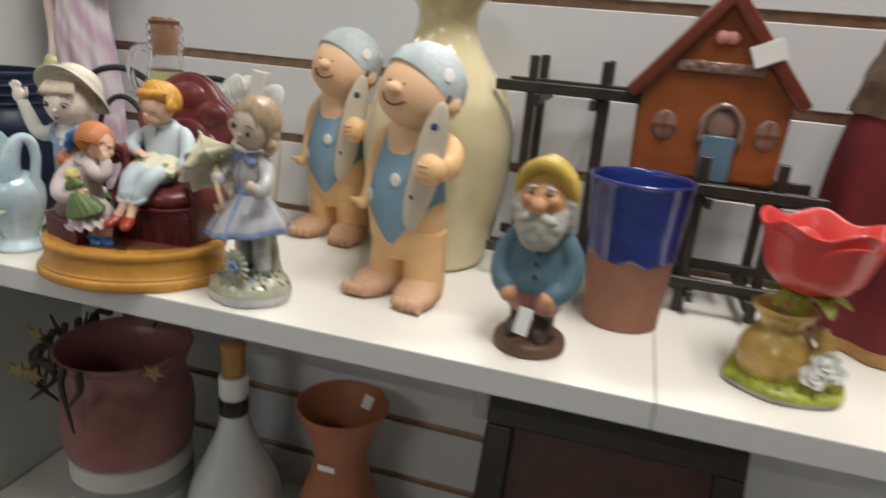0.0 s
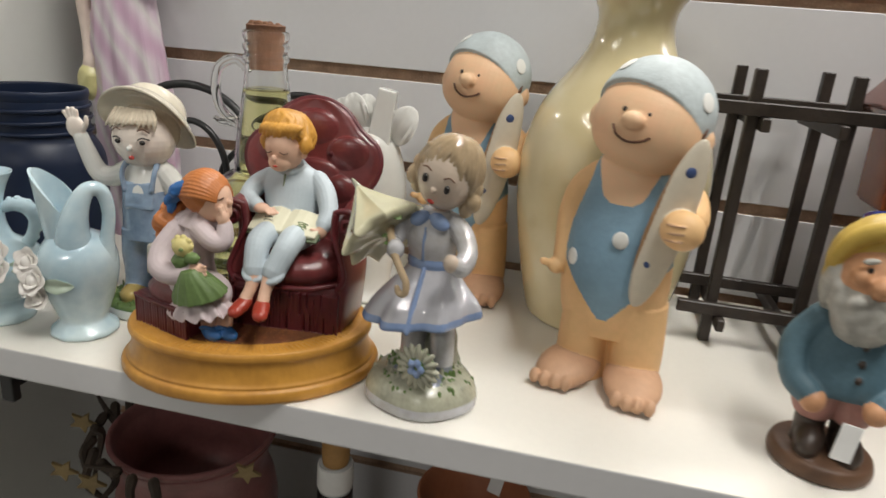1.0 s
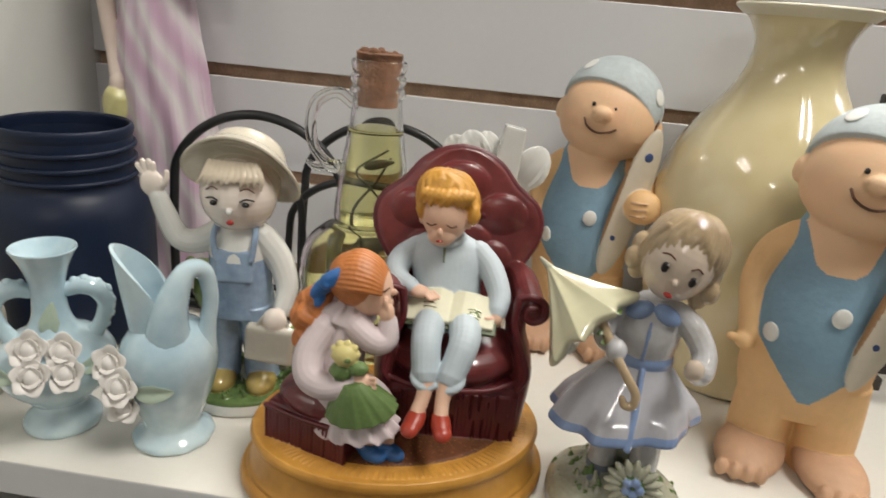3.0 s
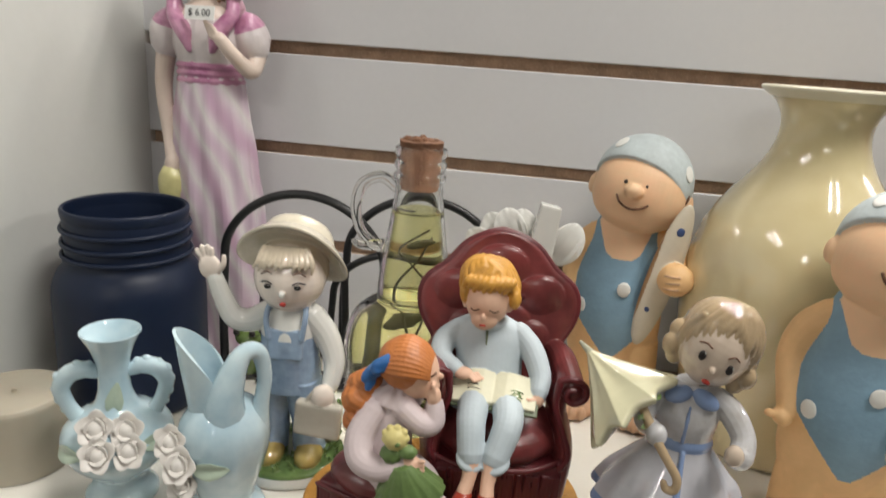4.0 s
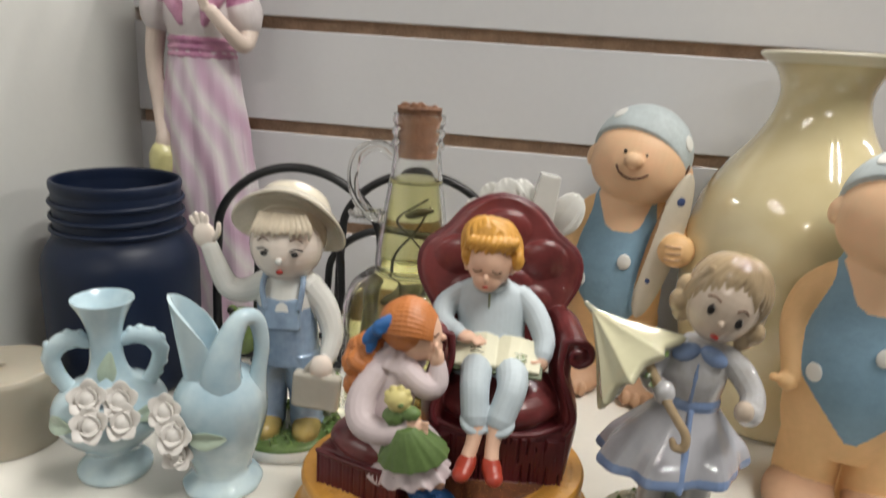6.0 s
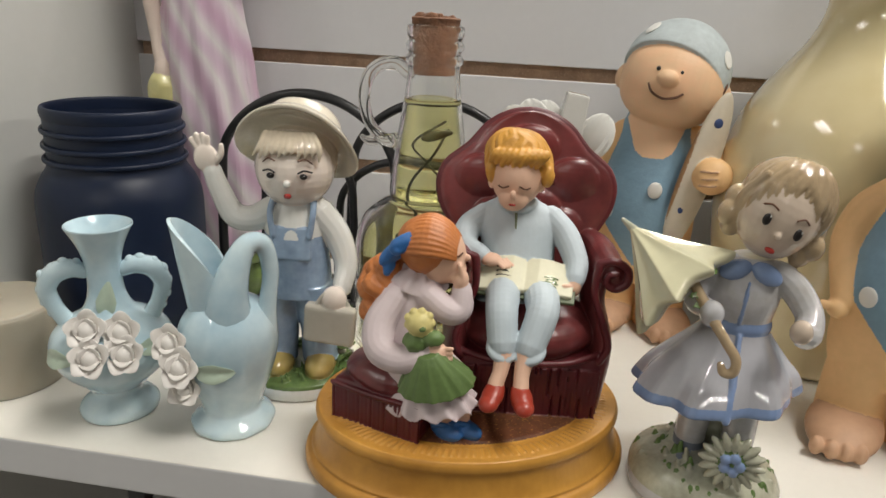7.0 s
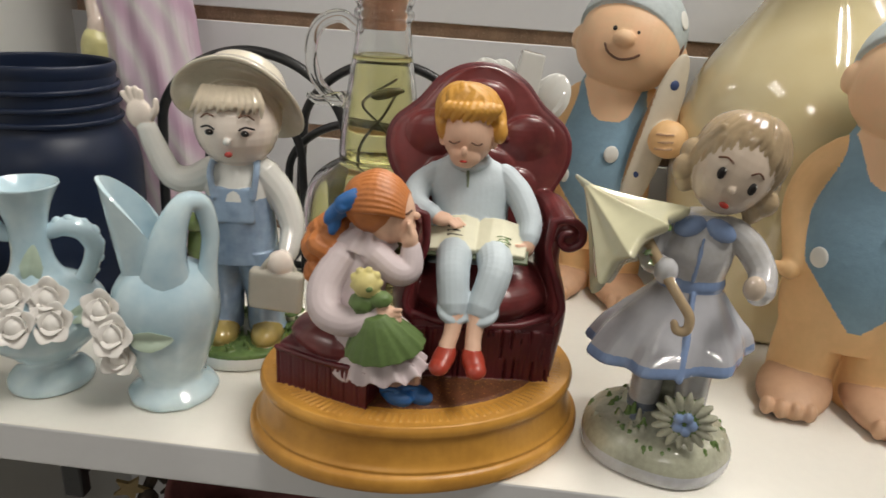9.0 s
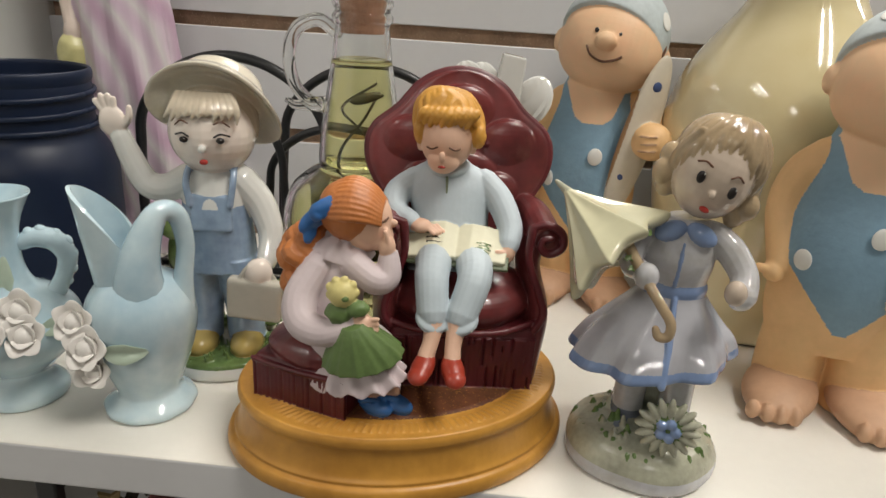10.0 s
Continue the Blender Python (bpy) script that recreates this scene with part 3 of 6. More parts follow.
# navy jar
j = empty("mason_jar", -0.074, -0.130, SHELF)
j.scale = (0.81, 0.81, 1)
thing(j, "matte navy painted glass mason jar with screw threads", "jar")
prof = [(50, 0), (53, 2), (55.4, 7), (56, 20), (56, 60), (56, 74), (54.5, 83), (50, 91), (46, 96), (44.6, 104), (44.4, 124), (42.4, 124), (42, 98), (50, 84), (52.5, 60), (52.5, 8), (30, 5)]
one("body", lathe(prof, seg=72, sub=3), NAVY, j)
for z, r_, tilt in ((101, 46.2, 0), (109.5, 45.8, 1.1), (118, 45.6, 1.1)):
    ring = tube([(r_ * math.cos(k), r_ * math.sin(k), z + tilt * math.sin(k)) for k in np.linspace(0, 2 * math.pi, 33)], 1.5, seg=10, sub=2)
    one("thread_ring", ring, NAVY, j)
one("rim", lathe([(44.4, 123), (45.2, 125), (45.6, 127.5), (45, 129.6), (43.6, 130.2), (42.4, 129), (42.2, 123)], seg=72, sub=4, caps=False), NAVY, j)


# tall lady figurine
def lady():
    m = Maker()
    folds = lambda a, z: 1 + 0.045 * math.sin(9 * a + z * 0.05) * min(1, max(0, (215 - z) / 60)) + 0.02 * math.sin(17 * a - z * 0.03)
    m.add(loft([(4, 0, 0, 33, 27), (4, 0, 6, 34, 28), (3, 0, 50, 33, 26), (2, 0, 100, 33, 26), (0, 0, 150, 30, 24), (-1, 0, 185, 26, 21), (-1, 0, 200, 24, 19), (-1, 0, 206, 23, 18)], seg=72, sub=10, fn=folds), LADY_SKIRT)
    for z in (203, 208, 213):
        m.add(loft([(-1, 0, z - 2.6, 22.5, 18), (-1, 0, z, 24.5, 19.5), (-1, 0, z + 2.6, 22.5, 18)], sub=3), LADY_PINK)
    m.add(loft([(-1, 0, 212, 22, 17), (-1, -2, 228, 25, 19), (-1, -1, 240, 25, 17), (-1, 0, 251, 20, 14), (-1, 0, 259, 10, 9), (-1, 0, 268, 8.5, 8)], fn=lambda a, z: 1 + 0.02 * math.sin(14 * a)),
          LADY_WHITE, (LADY_SKIN, [((0, 0, 249), (0, -0.25, 1))]))
    for sx in (-1, 1):
        m.add(wobble(ell((sx * 29 - 1, 0, 234), (13, 14, 18), (0, sx * -14, 0)), 1.2, 9), LADY_WHITE, (LADY_PINK, [((0, 0, 232), (sx * -0.3, -0.2, 1))]))
        m.add(tube([(sx * 19 - 1, -8, 262), (sx * 20 - 1, -14, 248), (sx * 12 - 1, -19, 236), (sx * 8 - 1, -20, 224)], [4, 5, 5.5, 2], seg=12), LADY_PINK)
    m.add(tube([(-33, 0, 222), (-35, -2, 195), (-31, -6, 165), (-27, -12, 148)], [7, 6, 5, 5], seg=14), LADY_SKIN)
    m.add(ell((-26, -14, 142), (6, 5, 9)), LADY_SKIN)
    m.add(wobble(ell((-27, -15, 128), (10, 8, 15)), 1, 7), LADY_FAN)
    m.add(tube([(32, 0, 222), (31, -12, 212), (22, -21, 222), (14, -24, 232)], [7, 6, 5, 4.5], seg=14), LADY_SKIN)
    for i in range(4):
        m.add(tube([(15 - i * 2.4, -24, 230 + i), (9 - i * 1.5, -25, 240 + i)], 1.5, seg=6, sub=2), LADY_SKIN)
    m.add(ell((-1, -3, 283), (16.5, 17, 20.5)), LADY_SKIN)
    m.add(ell((-1, 4, 288), (20, 17, 21)), LADY_HAIR)
    for i in range(7):
        m.add(ell((-13.6 + i * 4.2, -16 + abs(i - 3) * 1.0, 297.5 - abs(i - 3) * 0.8), (2.4, 4, 6.5), (8, 0, 0)), LADY_HAIR)
    for sx in (-1, 1):
        for k in range(3):
            w = k * 2.4 - 2.4
            m.add(tube([(sx * (13 + w * 0.6) - 1, -12 + w, 298), (sx * (16 + w) - 1, -11.5 + w, 287), (sx * (14.6 + w) - 1, -12 + w, 276), (sx * (15.6 + w) - 1, -10 + w, 266), (sx * (13 + w) - 1, -9 + w, 257 + k)], [2.2, 2.8, 2.6, 2.8, 1.4], seg=9, sub=4), LADY_HAIR)
    rim = []
    for i in range(33):
        t = i / 32
        a = -0.36 * math.pi + t * 1.72 * math.pi
        lift = math.sin(a)
        rim.append((-1 + (25 + 1.6 * math.sin(i * 2.1)) * (math.cos(a) if lift > 0 else math.copysign(1 - 0.26 * lift * lift, math.cos(a))), -9 + 3 * math.sin(i * 1.7), 288 + (27 if lift > 0 else 42) * lift))
    m.add(tube(rim, [5.0 + 0.6 * math.sin(i * 2.1) for i in range(33)], seg=12, sub=3), BONNET)
    m.add(loft([(-1, 3, 262, 16, 10), (-1, 6, 275, 23, 18), (-1, 6, 290, 25, 20), (-1, 5, 305, 21, 18), (-1, 4, 314, 12, 11), (-1, 4, 317, 2, 2)], sub=5), BONNET)
    for sx in (-1, 1):
        m.add(ell((sx * 6 - 1, -18.4, 288), (2.2, 0.8, 1.3), seg=10), EYE_BLACK)
        m.add(tube([(sx * 9 - 1, -17.2, 293), (sx * 6 - 1, -18.4, 294.3), (sx * 3 - 1, -18.6, 293.5)], 0.4, seg=5, sub=3), LADY_HAIR)
    m.add(ell((-1, -19.3, 282), (1.8, 2.2, 3.2), seg=10), LADY_SKIN)
    m.add(ell((-1, -18.2, 274.5), (2.2, 0.9, 1), seg=10), LIPS)
    ob = m.fused(0.62, FINE).done("figurine", crease=80)
    return at(ob, -0.063, -0.036, SHELF, 8)


thing(lady(), "tall porcelain lady statuette in a lilac dress and pink bonnet", "figurine", "figurines")
tag = empty("price_tag", -0.0575, -0.0625, SHELF + 0.248, -4)
thing(tag, "small white paper price tag stuck on the statuette", "price tag", "price tags")
one("label", block((0, 0, 0), (11, 0.25, 4.6), (-12, 0, 0)), PAPER, tag, flat=True)


def lettering(parent, text, size, m):
    cu = bpy.data.curves.new("lettering", "FONT")
    cu.body, cu.size, cu.align_x, cu.align_y, cu.extrude = text, size, "CENTER", "CENTER", size * 0.006
    cu.materials.append(INK)
    ob = new("lettering", cu)
    ob.parent, ob.matrix_local = parent, m


lettering(tag, "$ 6.00", 0.0065, pose(0, -0.0006, 0, 78, 0, 0))


# boy with the hat
def hat_boy():
    m = Maker()
    m.add(lathe([(30, 0), (32, 1.5), (32, 6), (29, 9), (10, 10)], sub=3, oval=0.9), PORC_WHITE, (PORC_GREEN, [((0, 0, 6.5), (0, 0, 1))]))
    rnd = random.Random(5)
    for i in range(90):
        a, r = rnd.uniform(0, 6.28), rnd.uniform(10, 29)
        m.add(tube([(r * math.cos(a), r * 0.88 * math.sin(a), 7), (r * math.cos(a) * 1.03 + rnd.uniform(-2, 2), r * 0.9 * math.sin(a) - 1, 9 + rnd.uniform(2, 5))], [1.6, 0.5], seg=5, sub=1), PORC_GREEN)
    for i in range(10):
        leaf(m, (22 + rnd.uniform(-5, 8), 8 + rnd.uniform(-8, 6), 12 + i * 2.6), 8, (rnd.uniform(20, 80), rnd.uniform(-30, 30), rnd.uniform(-120, 20)), PORC_GREEN)
    m.add(loft([(12, 12, 8, 12, 9), (12, 12, 30, 9, 7), (12, 12, 40, 6, 5)]), PORC_SAGE)
    for sx in (-1, 1):
        m.add(ell((sx * 11 + 2, -10, 12), (8, 12, 6)), PORC_YELLOW)
        m.add(wobble(loft([(sx * 11 + 1, -2, 12, 9.5, 10), (sx * 10 + 1, -1, 25, 9, 9.5), (sx * 9, 0, 40, 10.5, 10.5), (sx * 7, 0, 52, 11, 12)]), 0.9, 9, sx), PORC_DENIM)
    m.add(loft([(0, 0, 46, 18, 13), (0, 0, 58, 17.5, 13), (0, -1, 72, 16, 12.5), (0, 0, 82, 15.5, 12), (0, 0, 90, 11, 9), (0, 0, 95, 7, 7)]),
          PORC_WHITE, (PORC_DENIM, [((0, 0, 78), (0, 0.15, -1))]))
    m.add(block((0, -11.4, 74), (9.5, 1.6, 8), (-6, 0, 0), 1.5, 3), PORC_DENIM)
    for sx in (-1, 1):
        m.add(tube([(sx * 9, -12.4, 78), (sx * 10.5, -10.5, 88), (sx * 9.5, -2, 93.5), (sx * 9, 8, 88)], 1.7, seg=8), PORC_DENIM)
    m.add(tube([(-12, 0, 86), (-22, -1, 82), (-31, -2, 84), (-37, -3, 96), (-40, -4, 105)], [7, 6.2, 6, 5.2, 4.5], seg=14), PORC_WHITE)
    m.add(ell((-42, -5, 110), (6, 3.4, 6.5), (0, -15, 0)), PORC_FACE)
    for i, (dx, dz) in enumerate(((-5.5, 6), (-3, 8), (0, 8.2), (2.2, 7))):
        m.add(tube([(-42 + dx * 0.5, -5, 113), (-43 + dx, -5, 112 + dz)], 1.5, seg=7, sub=2), PORC_FACE)
    m.add(tube([(-38, -5, 108), (-34.5, -6, 112), (-34, -6, 116)], [2, 1.7, 1.4], seg=7), PORC_FACE)
    m.add(tube([(12, 0, 86), (21, -2, 76), (26, -6, 64), (25, -12, 54)], [7.5, 7, 6, 5], seg=14), PORC_WHITE)
    m.add(ell((22, -18, 50), (6.5, 5, 6.5)), PORC_FACE)
    m.add(wobble(block((20, -19, 38), (13, 3.4, 9.5), (0, 4, -6), 2.4, 3), 0.5, 9), PORC_BAG)
    m.add(tube([(13, -19, 47), (18, -19.5, 53), (25, -19, 53), (29, -18, 47)], 1.3, seg=8), PORC_BAG)
    m.add(ell((0, 0, 107), (19.5, 18.5, 18)), PORC_FACE)
    m.add(ell((0.5, 4, 110), (20, 17, 16.5)), PALE_HAIR)
    for i in range(11):
        x = -14 + i * 2.8
        m.add(tube([(x * 0.8, -10, 123), (x + 0.8, -17.2 + abs(x) * 0.2, 118), (x * 1.1 - 0.8, -18.6 + abs(x) * 0.25, 116.4 - (i * 2 % 3) * 0.7 - abs(x) * 0.15)], [2.0, 1.7, 0.6], seg=7, sub=3), PALE_HAIR)
    brim = lathe([(4, 4), (20, 3), (25, 1.5), (30, -3.5), (30.6, -4.5), (29.4, -5), (24, -1.5), (18, 0), (4, 0)], sub=3, fn=lambda a, r, z: (r, z - (r / 33) ** 2 * 3.5 * math.cos(2 * a)))
    m.add(place(brim, pose(1, 8, 118, -40, 6, 0)), PORC_HAT)
    m.add(place(lathe([(20.5, 0), (20, 6), (16.5, 12), (9, 15.5), (1, 16.5)], sub=4), pose(1, 9, 118, -38, 6, 0)), PORC_HAT)
    for sx in (-1, 1):
        m.add(ell((sx * 7.8, -17.7, 106.5), (1.9, 0.9, 1.3), seg=12), EYE_BLACK)
        m.add(ell((sx * 7.8 + 0.5, -18.5, 107), (0.6, 0.4, 0.5), seg=8), PORC_WHITE)
        m.add(tube([(sx * 11.5, -15.8, 112), (sx * 8.5, -17.4, 114), (sx * 5.5, -18.2, 113)], 0.35, seg=5, sub=3), LINE_BROWN)
        m.add(tube([(sx * 5.5, -18.7, 108), (sx * 8.2, -18.3, 109.2), (sx * 11.5, -16.2, 108.2)], 0.45, seg=5, sub=3), EYE_BLACK)
    m.add(ell((0, -19.3, 103), (1.7, 1.8, 1.5), seg=10), PORC_WHITE)
    m.add(ell((0, -17.2, 97.4), (1.9, 1.0, 1.2), seg=10), LIPS)
    m.adjust(0, (0, 0, 0), (0.98, 0.98, 1.07))
    return at(m.fused(0.46, FINE).done("figurine", crease=80), 0.052, -0.178, SHELF, 8)


thing(hat_boy(), "glazed porcelain child statuette in straw hat and blue overalls, waving", "figurine", "figurines")

# black wire holder
w = empty("wire_rack", 0.060, -0.092, SHELF)
thing(w, "black wire rack of overlapping arches behind the statuettes", "rack")


def arch(cx, y, half, top, r=3.0):
    pts = [(cx - half, y, 4), (cx - half, y, top * 0.35), (cx - half * 0.97, y, top * 0.6)]
    for i in range(1, 8):
        a = math.pi * (1 - i / 8)
        pts.append((cx + half * math.cos(a), y, top * 0.6 + top * 0.4 * math.sin(a)))
    pts += [(cx + half * 0.97, y, top * 0.6), (cx + half, y, top * 0.35), (cx + half, y, 4)]
    one("arch", tube(pts, r, seg=10, sub=5), BLACK_METAL, w)


arch(-33, 0, 58, 139)
arch(-33, 2, 30, 112, 2.6)
arch(28, 14, 46, 100, 2.6)
arch(40, 44, 58, 134)
for y in (0, 14, 44):
    one("rail", tube([(-91, y, 4), (0, y, 4), (76, y, 4)], 2.4, seg=10, sub=2), BLACK_METAL, w)
for x in (-91, -63, -18, 25, 74):
    one("foot_bar", tube([(x, -6, 3), (x, 10, 3), (x, 48, 3)], 2.2, seg=8, sub=2), BLACK_METAL, w)

# small green frog ornament
m = Maker()
m.add(wobble(ell((0, 0, 22), (11, 11, 20)), 1.5, 9), FROG)
m.add(ell((0, -5, 46), (13, 11, 9)), FROG)
for sx in (-1, 1):
    m.add(ell((sx * 8, -10, 53), 5, seg=14), FROG)
    m.add(ell((sx * 8, -13.5, 54), 3.2, seg=12), EYE_BLACK)
thing(at(m.adjust(0, (0, 0, 0), (0.72, 0.72, 0.72)).done("ornament"), -0.012, -0.090, SHELF), "small shiny green glass frog ornament with black eyes", "ornament")


# oil bottle
def bottle():
    b = empty("oil_bottle", 0.110, -0.130, SHELF)
    thing(b, "clear glass cruet of yellow oil and herbs, corked", "bottle")
    outer = [(30, 0), (36, 2), (40, 7), (40, 20), (40, 45), (40, 62), (38.5, 73), (34.5, 82), (27, 88.5), (21.5, 92), (21.5, 96), (20.5, 108), (18, 126), (15, 146), (13.6, 158), (13.4, 162),
             (14.8, 164), (14.8, 166.5), (13.4, 168.5), (14.8, 171), (14.8, 173.5), (13.4, 175), (14.6, 177.5), (14.8, 180.5), (14.2, 182)]
    inner = [(12.2, 182), (12, 176), (11.8, 161), (13, 146), (16, 126), (18.4, 108), (19, 96), (19, 93), (25, 86.5), (32.4, 80), (36.2, 72), (37.7, 62), (37.8, 45), (37.8, 20), (37, 8), (20, 5), (0.5, 5)]
    g = Maker().add(lathe(outer + inner, seg=64, sub=3, caps=False), GLASS)
    g = g.done("body", MM, b, "clear glass")
    fill = [(0.5, 5.6), (19, 5.7), (36, 8.6), (36.9, 20), (36.9, 45), (36.8, 62), (35.3, 71.6), (31.6, 79), (24.4, 85.4), (18.4, 92.4), (18.3, 96), (17.8, 108), (15.4, 128), (13.4, 143), (13.0, 146), (0.5, 146.2)]
    o = Maker().add(lathe(fill, seg=64, sub=3, caps=False), OIL).done("oil", MM, b, "yellow oil")
    hd = Maker().add(tube([(-13, 0, 158), (-22, 0, 163), (-33, 0, 158), (-37, 0, 145), (-34, 0, 131), (-26, 0, 123), (-19, 0, 122)], [3.4, 3.4, 3.4, 3.2, 3.2, 3.4, 4.5], seg=14), GLASS)
    hd.add(tube([(-22, 0, 122), (-33, 0, 121), (-38, 0, 123)], [3.5, 2.6, 1.6], seg=12), GLASS)
    hd = hd.done("handle", MM, b, "clear glass loop handle")
    for x in (g, o, hd):
        x.visible_shadow = False
    ck = wobble(lathe([(10.6, 158), (11.4, 170), (11.9, 180), (12.3, 184), (11.5, 186), (1, 186)], sub=3, seg=40), 0.5, 3)
    k = Maker().add(ck, CORK)
    rnd = random.Random(3)
    for i in range(16):
        a = rnd.uniform(0, 6.28)
        k.add(ell((rnd.uniform(3, 9) * math.cos(a), rnd.uniform(3, 9) * math.sin(a), 185.8), (rnd.uniform(1.5, 3.5), rnd.uniform(1.5, 3), rnd.uniform(1, 2.6)), seg=8), CORK)
    k.done("cork", MM, b, "crumbly brown cork")
    stems = [[(-6, 2, 8), (-14, 6, 40), (4, -8, 70), (10, 4, 92), (-2, 6, 110), (-8, -2, 122), (6, 2, 134)], [(12, -4, 8), (18, -8, 40), (-6, 10, 66), (-10, 2, 96), (3, -6, 118), (8, 0, 130)],
             [(0, -10, 8), (-18, -12, 36), (-8, -14, 62), (6, -6, 88), (9, 5, 105), (6, 6, 128)]]
    for i, st in enumerate(stems[:2]):
        one("herb_sprig", tube(st, [0.9, 0.9, 0.8, 0.8, 0.7, 0.7, 0.6][:len(st)], seg=8, flat=0.7), HERB, b, "dark herb stem in the oil")
    for q, r in (((8, -18, 50), (14, 2, 4)), ((4, -8, 128), (8, 1.6, 2.4)), ((-4, 14, 66), (14, 2, 3))):
        one("herb_leaf", wobble(ell(q, r, (0, -14, 10)), 1.2, 7), HERB, b, "dark herb leaf in the oil")


bottle()


# reading group on its oval base
def reading_group():
    m = Maker()
    R = lambda s: place(s, pose(1, -7, 0, 0, 0, 18))
    m.add(R(lathe([(69, 0), (72, 1.2), (72.4, 4.5), (71.4, 7), (69.2, 8), (69.6, 9.2), (68, 11), (66.6, 15), (65.8, 20), (66.6, 22.4), (67.6, 23.6), (67.6, 26), (66.4, 27.6), (64, 28), (30, 28), (2, 28)], seg=120, sub=3, oval=0.725)), OCHRE)
    m.add(R(lathe([(51, 27.6), (50.6, 28.7), (20, 28.9), (1, 28.9)], seg=72, sub=2, oval=0.70)), RUG)
    rnd = random.Random(8)
    for i in range(130):
        a = i / 130 * 2 * math.pi
        k0, k1 = 0.86 + rnd.uniform(-0.02, 0.01), 0.945 + rnd.uniform(-0.015, 0.01)
        m.add(R(tube([(65 * k0 * math.cos(a), 47 * k0 * math.sin(a), 28.1), (65 * k1 * math.cos(a), 47 * k1 * math.sin(a), 28.1)], 0.7, seg=5, sub=1)), OCHRE)
    # armchair
    k0_ = m.mark()
    outline = [(58, 27), (75, 27), (86, 29.5), (94, 33), (100, 36.8), (105, 39.8), (110, 41.6), (115, 42.2), (120, 41.4), (125, 38.6), (129, 33.6), (133, 28.4), (138, 24), (142, 20.4), (146, 14.6), (148.6, 8), (149.6, 2)]
    lean = lambda z: 29 + (z - 58) * 0.24
    back = []
    for z, hw in smooth_line(outline, 5):
        y = lean(z)
        back.append([(18 + hw * math.copysign(abs(math.cos(a)) ** 0.7, math.cos(a)), y + 7.5 * math.copysign(abs(math.sin(a)) ** 0.8, math.sin(a)) - 4.5 * (math.cos(a) ** 2) * (math.sin(a) < 0), z)
                     for a in np.linspace(0, 2 * math.pi, 56, endpoint=False)])
    m.add(skin_rings(back), MAROON)
    for inset, rad in ((0.0, 1.9), (3.2, 1.2)):
        edge = [(18 - max(0.5, hw - inset), lean(z) - 4.6, z - inset * 0.5) for z, hw in outline[1:]] + [(18 + max(0.5, hw - inset), lean(z) - 4.6, z - inset * 0.5) for z, hw in outline[1:][::-1]]
        m.add(tube(edge, rad, seg=9, sub=4), MAROON_DARK)
    for cx, cz, rx, rz in ((-4, 116, 15, 14), (40, 116, 15, 14), (18, 130, 17, 14), (18, 104, 20, 12), (2, 98, 12, 12), (36, 96, 12, 11)):
        m.add(ell((cx, lean(cz) - 5.2, cz), (rx, 4.4, rz), seg=24), MAROON)
    for bx, bz in ((30, 119), (6, 119), (40, 103)):
        m.add(ell((bx, lean(bz) - 8.2, bz), (1.8, 1.6, 1.8), seg=10), MAROON_DARK)
    m.add(wobble(ell((20, 4, 62), (33, 27, 12.5), seg=36), 0.8, 16), MAROON)
    m.add(tube([(-11, -17, 57), (4, -22.5, 55.6), (20, -23.5, 55.4), (36, -22, 55.8), (51, -15, 57.5)], 1.5, seg=8), MAROON_DARK)
    m.add(block((20, 8, 41.5), (31, 27, 14), (0, 0, 0), 3), MAROON_DARK)
    for i in range(31):
        x = -10 + i * 2.0
        m.add(block((x, -19.3, 40), (0.62, 1.1, 11.5), (0, rnd.uniform(-2, 2), 0)), MAROON_DARK)
    for i in range(20):
        m.add(block((51.3, -16 + i * 2.5, 40), (0.7, 0.7, 11.5)), MAROON_DARK)
    for sx in (-1, 1):
        ax = 20 + sx * 32
        m.add(tube([(ax - sx * 3, 34, 92), (ax, 22, 92), (ax + sx * 0.5, 8, 92), (ax + sx, -6, 91)], [6, 7, 7, 6.6], seg=18), MAROON)
        m.add(loft([(ax - sx, 8, 30, 5, 24), (ax, 7, 52, 6.5, 25), (ax, 8, 62, 6, 24), (ax - sx * 3, 10, 78, 4.4, 21), (ax - sx * 2, 10, 90, 5.5, 19)]), MAROON)
        m.add(tube([(ax - sx * 6, -12, 97), (ax + sx * 0, -12.6, 98.4), (ax + sx * 6, -12.4, 95), (ax + sx * 6.6, -12.2, 89), (ax + sx * 2, -12, 86), (ax - sx * 2, -12, 88), (ax - sx * 1.4, -12.4, 92), (ax + sx * 2, -12.6, 92.6)], [1.6, 1.8, 1.8, 1.8, 1.7, 1.5, 1.3, 1.2], seg=8, sub=4), MAROON_DARK)
        m.add(tube([(ax - sx * 6, -12, 96), (ax - sx * 6.5, -12.5, 84), (ax - sx * 2, -15, 72), (ax + sx * 1, -17.5, 62), (ax - sx * 2, -18, 55)], [2, 1.7, 1.7, 1.7, 1.5], seg=8), MAROON_DARK)
    m.adjust(k0_, (18, 12, 28), (0.96, 1, 0.985), (2, 1, 0), (0, 0, 7))
    # reader
    m.add(loft([(17, 6, 66, 18, 12), (17, 8, 78, 16.5, 11.5), (16, 12, 92, 16, 11), (15, 15, 103, 17.5, 10), (14.5, 17, 109, 16, 8.5), (14, 17, 113, 9.5, 7), (14, 17, 116, 6.5, 6)]), PJ)
    m.add(tube([(14 + 7.2 * math.cos(a), 14.5 + 7 * math.sin(a), 113.4 - 2.6 * max(0, -math.sin(a))) for a in np.linspace(0, 2 * math.pi, 17)], 1.5, seg=8, sub=2), PJ)
